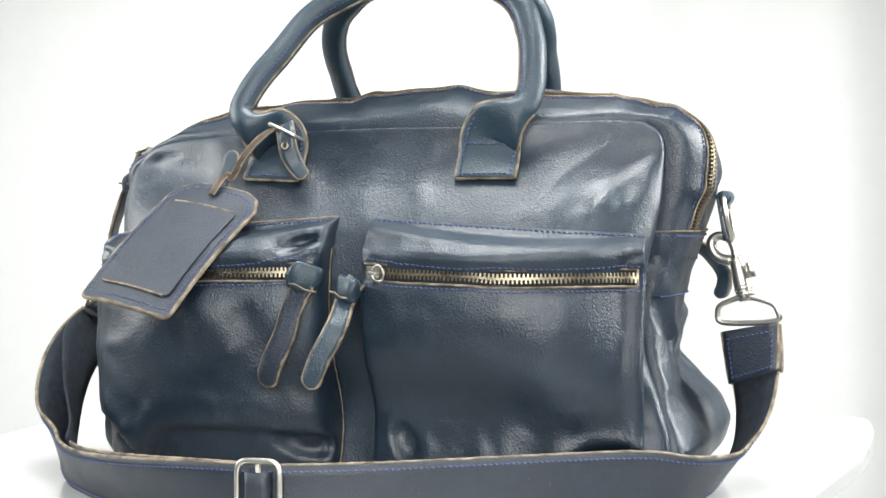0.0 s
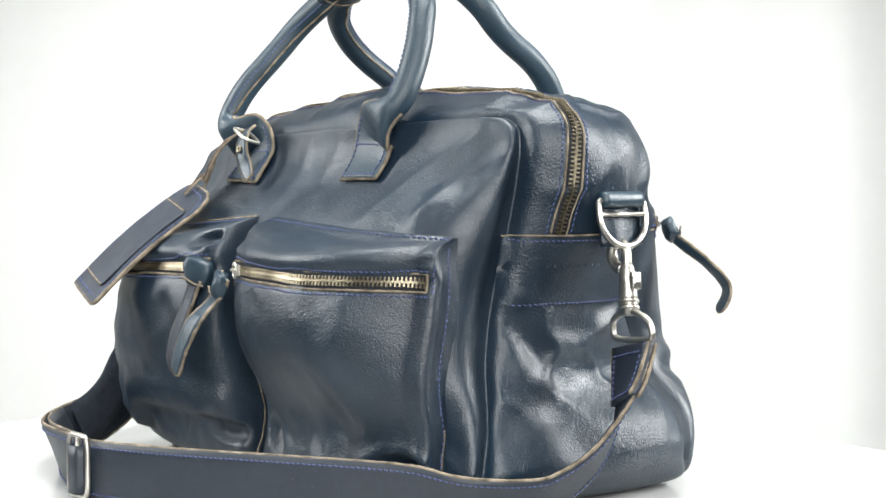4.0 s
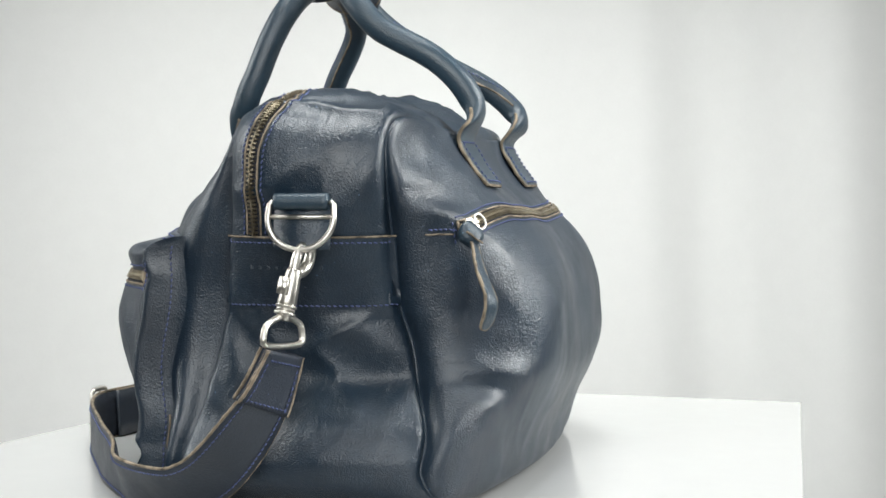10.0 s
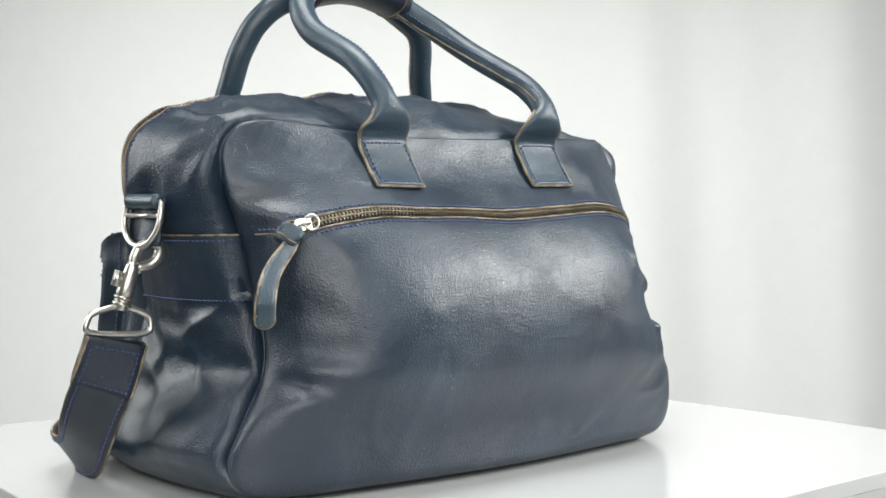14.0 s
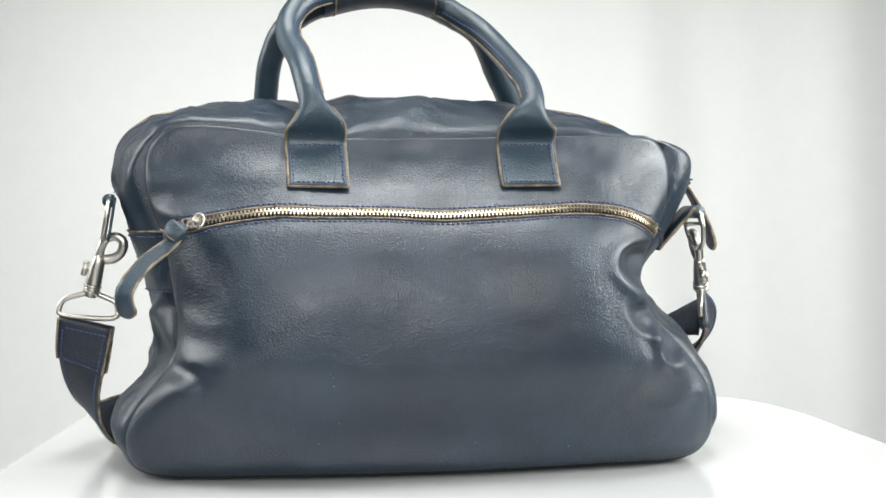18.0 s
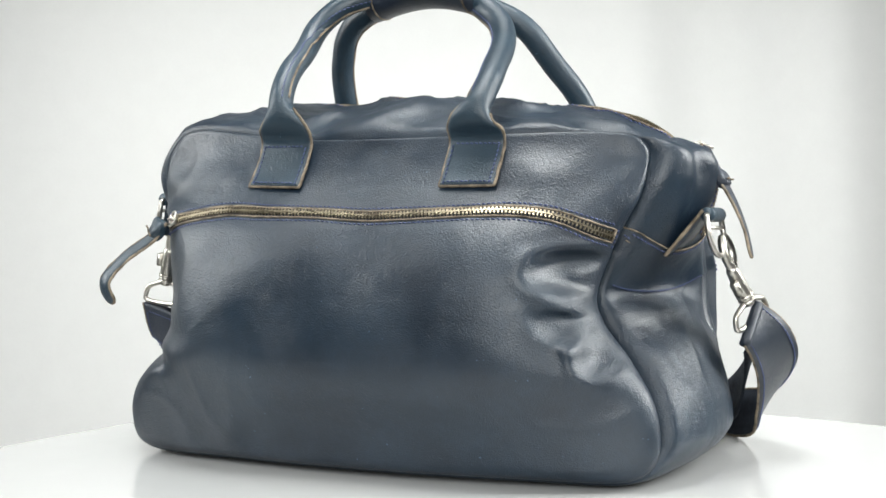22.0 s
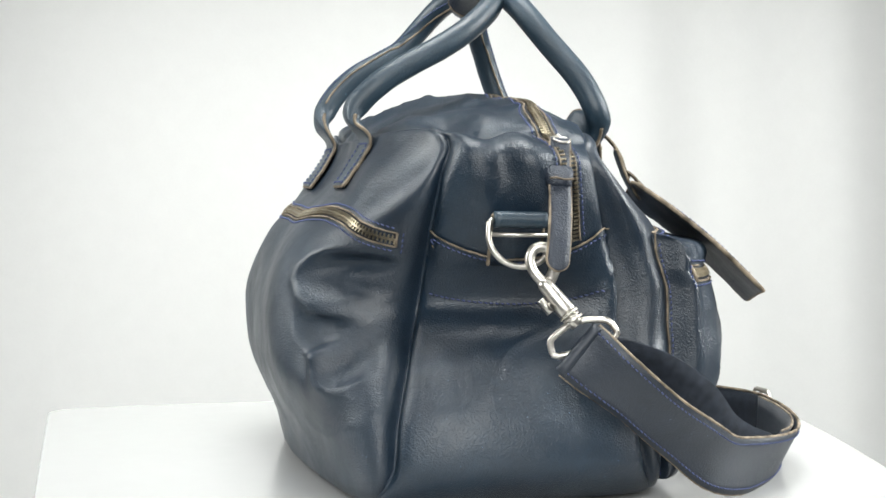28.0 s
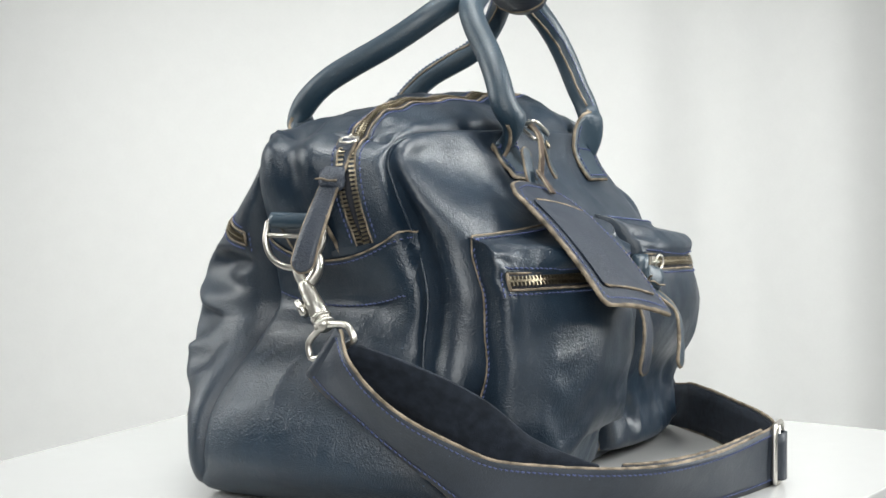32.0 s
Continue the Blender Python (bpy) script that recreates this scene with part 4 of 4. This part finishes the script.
def snap_hook(strap, top, swivel, ring_a, ring_b, out):
    """A swivel trigger hook from the D-ring (top) down to the strap's ring (ring_a to ring_b)."""
    top, swivel, a, b, out = [np.asarray(q, float) for q in (top, swivel, ring_a, ring_b, out)]
    d = unit(top - swivel)
    out = unit(out - d * (out @ d))
    w = np.cross(d, out)
    size = np.linalg.norm(top - swivel)
    hook = part("snap_hook", Shape().tube([swivel + d * size * k for k in (0.10, 0.14, 0.30, 0.50, 0.60, 0.66)], [0.0054, 0.0060, 0.0056, 0.0050, 0.0047, 0.0036], 14), NICKEL, strap, "silver swivel snap hook")
    nose = [swivel + d * size * 0.62 + w * 0.000, swivel + d * size * 0.80 - w * 0.0005, swivel + d * size * 0.97 + w * 0.002, swivel + d * size * 1.06 + w * 0.0085, swivel + d * size * 1.0 + w * 0.0145, swivel + d * size * 0.82 + w * 0.0150, swivel + d * size * 0.68 + w * 0.0110, swivel + d * size * 0.60 + w * 0.004]
    part("hook_nose", Shape().tube(spline(nose, 6), np.interp(np.linspace(0, 1, 43), [0, .3, .6, 1], [0.0033, 0.0032, 0.0036, 0.0038]), 10), NICKEL, hook)
    s = Shape().tube([swivel + d * size * 0.36 - w * 0.002, swivel + d * size * 0.36 - w * 0.0085], 0.0014, 8)
    s.box(swivel + d * size * 0.36 - w * 0.0085, (d, w, out), (0.0052, 0.0018, 0.0030))
    part("trigger", s, NICKEL, hook)
    s = Shape()
    for k, r in ((-0.02, 0.0066), (0.035, 0.0058), (0.085, 0.0066)):
        s.tube([swivel + d * size * (k - 0.018), swivel + d * size * (k + 0.018)], r, 14)
    s.tube([swivel - d * 0.005, swivel + d * size * 0.12], 0.0044, 12)
    part("swivel", s, NICKEL, hook)
    across = unit(b - a)
    foot = swivel - d * 0.003
    rise = (foot - (a + b) / 2) * 0.72
    pa, pb = a + rise + (b - a) * 0.05, b + rise + (a - b) * 0.05
    path = [foot + across * 0.003, foot + across * 0.006, pb, b, a, pa, foot - across * 0.006, foot - across * 0.003]
    fine = np.concatenate([np.linspace(path[i], path[i + 1], 6)[:-1] for i in range(len(path) - 1)] + [[path[-1]]])
    part("strap_ring", Shape().tube(smooth_rows(fine, 2), 0.0021, 10, False, up=tuple(out)), NICKEL, hook, "bent silver strap ring")
    return hook


def rings(bag):
    d_ring(bag, (-.2325, .0335, .1955), (-.2305, -.0085, .1955), (-.2365, .0125, .166), (-1, 0, 0))
    d_ring(bag, (.2215, .0400, .1830), (.2215, -.0010, .1840), (.2265, .0190, .1545), (1, 0, 0), (.1900, .0230, .1540))


# ---------------------------------------------------------------- shoulder strap
def shoulder_strap():
    strap = thing("shoulder_strap", "navy leather shoulder strap clipped to the bag's rings", "strap")
    snap_hook(strap, (-.2355, .0125, .1685), (-.2455, .0188, .1285), (-.2718, .0235, .1095), (-.2265, .0142, .1065), (-.15, -1, 0))
    snap_hook(strap, (.2275, .0215, .158), (.2385, .0480, .1225), (.2345, .0370, .0975), (.2480, .0755, .1120), (1, -.1, .3))
    mid = [(.2415, .0515, .1035), (.2500, .0665, .0900), (.2520, .0860, .0740), (.2480, .1040, .0595), (.2390, .1260, .0440), (.2240, .1510, .0270), (.2020, .1780, .0200), (.178, .2050, .0182), (.148, .2290, .0176), (.105, .2500, .0182), (.050, .2645, .0195), (.0, .2685, .0200),
           (-.049, .249, .0200), (-.084, .229, .0200), (-.118, .208, .0200), (-.151, .188, .0200), (-.178, .169, .0198), (-.2015, .152, .0190), (-.2230, .136, .0163), (-.2365, .112, .0158), (-.2425, .090, .0170), (-.2475, .072, .0245), (-.2535, .056, .0380), (-.2555, .041, .0565), (-.2540, .029, .0765), (-.2500, .0190, .1045)]
    wide = [(.30, .85, .42), (.50, .65, .55), (.62, .50, .60), (.62, .38, .68), (.55, .28, .80), (.36, .12, .92), (.20, .12, .96), (.20, .34, .90), (.18, .42, .88), (.08, .34, .94), (.02, .12, 1), (0, 0, 1),
            (0, 0, 1), (0, 0, 1), (0, 0, 1), (0, 0, 1), (-.04, .03, 1), (-.12, .12, .98), (-.30, .27, .90), (-.42, .42, .78), (-.50, .52, .68), (-.54, .56, .62), (-.62, .53, .58), (-.70, .40, .60), (-.80, .26, .54), (-.97, .22, .10)]
    p = even(np.concatenate([spline(mid, 12), spline(wide, 12)], 1), 0.003)
    w = p[:, 3:] / np.linalg.norm(p[:, 3:], axis=1)[:, None]
    p = p[:, :3]
    t = np.gradient(p, axis=0)
    t /= np.linalg.norm(t, axis=1)[:, None]
    w = w - t * (w * t).sum(1)[:, None]
    w /= np.linalg.norm(w, axis=1)[:, None]
    n = np.cross(w, t)
    # n must face away from the bag
    if n[len(n) // 2] @ np.array([0, 1, 0]) < 0:
        n = -n
    width = 0.0385
    s = ribbon(p, n, width, 0.0, 0.0022, 7, b=w)
    belt = part("belt", s, STRAP_FACE, strap, "flat navy leather strap")
    part("lining", ribbon(p, n, width - 0.0025, -0.0012, 0.0012, 5, b=w), WEBBING, strap, "dark woven webbing lining")
    for side in (1, -1):
        raw_edge(p + w * side * width / 2 + n * 0.0008, belt, 0.0012)
        stitches((p + w * side * (width / 2 - 0.0038) + n * 0.0022), n, belt)
    # the second, inner length of the strap, hanging loose behind the first one
    top, foot = 4, int(np.argmin(np.linalg.norm(p - np.array([.178, .205, .0182]), axis=1)))
    share = np.linspace(0, 1, foot - top)[:, None]
    q = p[top:foot] + np.sin(math.pi * share ** 0.8) * np.array([[-.017, .012, .015]]) - n[top:foot] * 0.0045
    across = w[top:foot] * (1 - 0.5 * np.sin(math.pi * share)) + np.array([[-.3, .2, .9]]) * 0.5 * np.sin(math.pi * share)
    across /= np.linalg.norm(across, axis=1)[:, None]
    along = np.gradient(q, axis=0)
    face = np.cross(across, along)
    face /= np.linalg.norm(face, axis=1)[:, None]
    part("inner_belt", ribbon(q, face, width - 0.002, -0.001, 0.002, 5, b=across), WEBBING, strap, "dark inner length of the doubled strap")
    # folded ends over the rings
    part("ring_fold", Shape().tube(np.linspace(p[0] - w[0] * width * 0.47, p[0] + w[0] * width * 0.47, 9), 0.0042, 12), STRAP_FACE, strap, "strap folded round the ring")
    q, m, b = p[-13:], n[-13:], w[-13:]
    end = part("end_fold", ribbon(q, m, width + 0.002, -0.0036, 0.0072, 7, b=b), LEATHER_TAG, strap, "doubled leather strap end")
    for lift in (0.0037, -0.0037):
        for i in (1, -3):
            line = np.linspace(q[i] - b[i] * width * 0.42, q[i] + b[i] * width * 0.42, 10) + m[i] * lift
            stitches(line, np.tile(m[i] * np.sign(lift), (10, 1)), end)
        for side in (1, -1):
            stitches((q + b * side * width * 0.42 + m * lift)[1:-2], m[1:-2] * np.sign(lift), end)
    for side in (1, -1):
        for lift in (0.0030, -0.0026):
            raw_edge(q + b * side * (width / 2 + 0.001) + m * lift, end, 0.0011)
    # the sliding buckle and its keeper
    i = int(np.argmin(np.linalg.norm(p - np.array([.010, .267, .0188]), axis=1)))
    c, tt, nn = p[i] + n[i] * 0.0012, t[i], n[i]
    up = np.array([0, 0, 1.0])
    loop = []
    for k in np.arange(48) * 2 * math.pi / 48:
        ck, sk = math.cos(k), math.sin(k)
        loop.append(c + (0, 0, .0022) + tt * 0.0135 * math.copysign(abs(ck) ** 0.35, ck) + up * 0.0200 * math.copysign(abs(sk) ** 0.35, sk) + nn * 0.0035)
    buckle = part("buckle", Shape().tube(loop, 0.0019, 10, True, up=tuple(nn)), NICKEL, strap, "rounded silver slide buckle")
    bar = [c + up * k + nn * 0.0035 for k in (-0.0165, 0.0205)]
    part("bar", Shape().tube(bar, 0.0017, 8), NICKEL, buckle)
    q = [c + tt * k + nn * z for k, z in ((-0.0085, 0.0022), (-0.006, 0.0062), (0, 0.0072), (0.006, 0.0062), (0.0085, 0.0022))]
    q = spline(q, 5)
    nq = np.tile(nn, (len(q), 1))
    part("keeper_fold", ribbon(q, nq, 0.032, 0.0, 0.002, 5, b=np.tile(up, (len(q), 1))), STRAP_FACE, strap, "strap folded over the buckle bar")
    # second layer of the doubled length beside the buckle
    j = slice(i - 58, i - 4)
    part("doubled_belt", ribbon(p[j], n[j], width - 0.001, -0.0052, 0.0024, 5, b=w[j]), STRAP_FACE, strap, "doubled length of strap behind the buckle")
    raw_edge(p[j] + w[j] * (width / 2 - 0.0005) - n[j] * 0.0040, strap, 0.0010)
    return strap


# ---------------------------------------------------------------- luggage tag
def luggage_tag():
    tag = thing("luggage_tag", "navy leather luggage tag strapped to the front handle", "luggage tag")
    top, low_l, low_r = np.array([.0985, .1330, .2030]), np.array([.167, .2045, .1345]), np.array([.098, .2255, .1205])
    low = (low_l + low_r) / 2
    b = unit(low_l - low_r)
    long = unit(low - top)
    b = unit(b - long * (b @ long))
    n = np.cross(b, long)
    n = n if n[1] > 0 else -n
    length, half = np.linalg.norm(low - top), 0.0385

    def plate(u0, u1, h, lift, thick, chamfer):
        c = chamfer
        outline = [(u0, -h + 1.15 * c), (u0 + 0.30 * c, -h + 0.42 * c), (u0 + c, -h), (u1 - 0.004, -h), (u1 - 0.001, -h + 0.001), (u1, -h + 0.004), (u1, h - 0.004), (u1 - 0.001, h - 0.001), (u1 - 0.004, h), (u0 + c, h), (u0 + 0.30 * c, h - 0.42 * c), (u0, h - 1.15 * c)]
        s = Shape()
        dense = []
        for i, q in enumerate(outline):
            r = outline[(i + 1) % 12]
            dense += [(q[0] + (r[0] - q[0]) * k, q[1] + (r[1] - q[1]) * k) for k in np.arange(6) / 6]
        bend = lambda u, v: n * (0.004 * math.sin(math.pi * u / length) - 0.003 * (v / half) ** 2)
        for z in (0, thick):
            s.add([top + long * u + b * v + bend(u, v) + n * (lift + z) for u, v in dense] + [top + long * (u0 + u1) / 2 + bend((u0 + u1) / 2, 0) + n * (lift + z)], [(i, (i + 1) % 72, 72) for i in range(72)])
        s.f += [(i, (i + 1) % 72, 73 + (i + 1) % 72, 73 + i) for i in range(72)]
        rim = np.array([top + long * u + b * v + bend(u, v) + n * (lift + thick / 2) for u, v in dense])
        inset = lambda k, m: np.array([top + long * (u0 + u1) / 2 + (long * (u - (u0 + u1) / 2) + b * v) * k + bend(u, v) + n * (lift + m) for u, v in dense])
        return s, rim, inset

    s, rim, inset = plate(0.0, length, half, 0.0, 0.0030, 0.015)
    body = part("plate", s, LEATHER_TAG, tag, "grained leather tag plate", False)
    raw_edge(np.concatenate([rim, rim[:1]]), body, 0.0016)
    line = inset(0.92, 0.0031)
    stitches(np.concatenate([line, line[:1]]), np.tile(n, (73, 1)), body)
    s, rim, inset = plate(0.022, length - 0.014, half - 0.0085, 0.0030, 0.0005, 0.003)
    pocket_ob = part("window_flap", s, LEATHER_TAG, tag, "stitched name pocket on the tag", False)
    raw_edge(rim[30:43], pocket_ob, 0.0009)
    raw_edge(np.concatenate([rim[66:], rim[:1]]), pocket_ob, 0.0008)
    # strap through the tag, round the handle's foot, with its small buckle and loose end
    strip("tag_strap", tag, [top + long * 0.012 + n * 0.006, top + n * 0.008 - long * 0.006, (.0920, .1330, .2120), (.0850, .1310, .2250), (.0760, .1260, .2370), (.0680, .1180, .2450), (.0620, .1110, .2480)],
          [n, n, (.1, 1, .3), (.1, 1, .4), (.1, .9, .5), (.2, .6, .8), (.2, .2, 1)], 0.0042, 0.0018, SUEDE, "rough brown underside of the tag strap", tip=False)
    strip("tag_strap", tag, [top + long * 0.010 - n * 0.003, (.1010, .1300, .2080), (.0980, .1260, .2200), (.0960, .1230, .2300)], [n, (.1, 1, .4), (.1, 1, .3), (.1, 1, .2)], 0.0110, 0.0020, LEATHER_HANDLE, "narrow leather tag strap", tip=True)
    strip("loose_end", tag, [(.0620, .1120, .2480), (.0570, .1200, .2420), (.0540, .1230, .2300), (.0490, .1230, .2200), (.0410, .1250, .2110)], [(.2, .6, .8), (0, 1, .4), (-.1, 1, .2), (-.2, 1, .4), (-.2, 1, .4)], (.0120, .0120, .0110, .0080), 0.0022, LEATHER_HANDLE, "loose strap end with a punched hole")
    c = np.array([.0590, .1160, .2430])
    ax, ay = unit((-.8, .1, -.35)), unit((.15, .9, .25))
    loop = [c + ax * 0.0115 * math.copysign(abs(math.cos(k)) ** 0.4, math.cos(k)) + ay * 0.0065 * math.copysign(abs(math.sin(k)) ** 0.4, math.sin(k)) for k in np.arange(32) * math.pi / 16]
    part("tag_buckle", Shape().tube(loop, 0.0014, 8, True), NICKEL, tag, "small silver buckle")
    ring = [np.array((.0560, .1245, .2330)) + unit((1, 0, .2)) * 0.0022 * math.cos(k) + unit((0, -.4, 1)) * 0.0022 * math.sin(k) for k in np.arange(16) * math.pi / 8]
    part("rivet", Shape().tube(ring, 0.0009, 6, True), BRASS, tag, "small brass eyelet")
    return tag


body_seams(BAG)
side_band(BAG, "right", .1295, .1735, -.0365, .0775)
side_band(BAG, "left", .1365, .1765, -.0275, .0880, .018)
main_zip(BAG)
back_zip(BAG)
pockets(BAG)
handles(BAG)
rings(BAG)
RIDERS = [BAG, shoulder_strap(), luggage_tag()]


# ---------------------------------------------------------------- the turning
def motions():
    turn = [(0, 161.18), (1, 152.45), (2, 143.64), (3, 134.94), (3.5, 130.63), (5.5, 113.34), (6.5, 104.63), (8, 91.71), (9, 83.25), (10, 74.81), (11, 66.34), (12, 57.83), (13, 49.38), (14, 41.03), (15, 32.81), (15.5, 28.73), (17.5, 12.41), (18.5, 4.17), (19.5, -4.20), (21, -16.98), (22, -25.61), (23, -34.26), (24, -42.96), (24.5, -47.34), (26.5, -65.09), (27.5, -74.31), (28.5, -83.30), (29.5, -92.44), (30.5, -101.63), (31.5, -110.79), (32, -115.39)]
    rows = [(t, pose(0, 0, 0, 0, 0, a)) for t, a in turn]
    for ob in (TABLE, *RIDERS):
        walk(ob, rows)


motions()
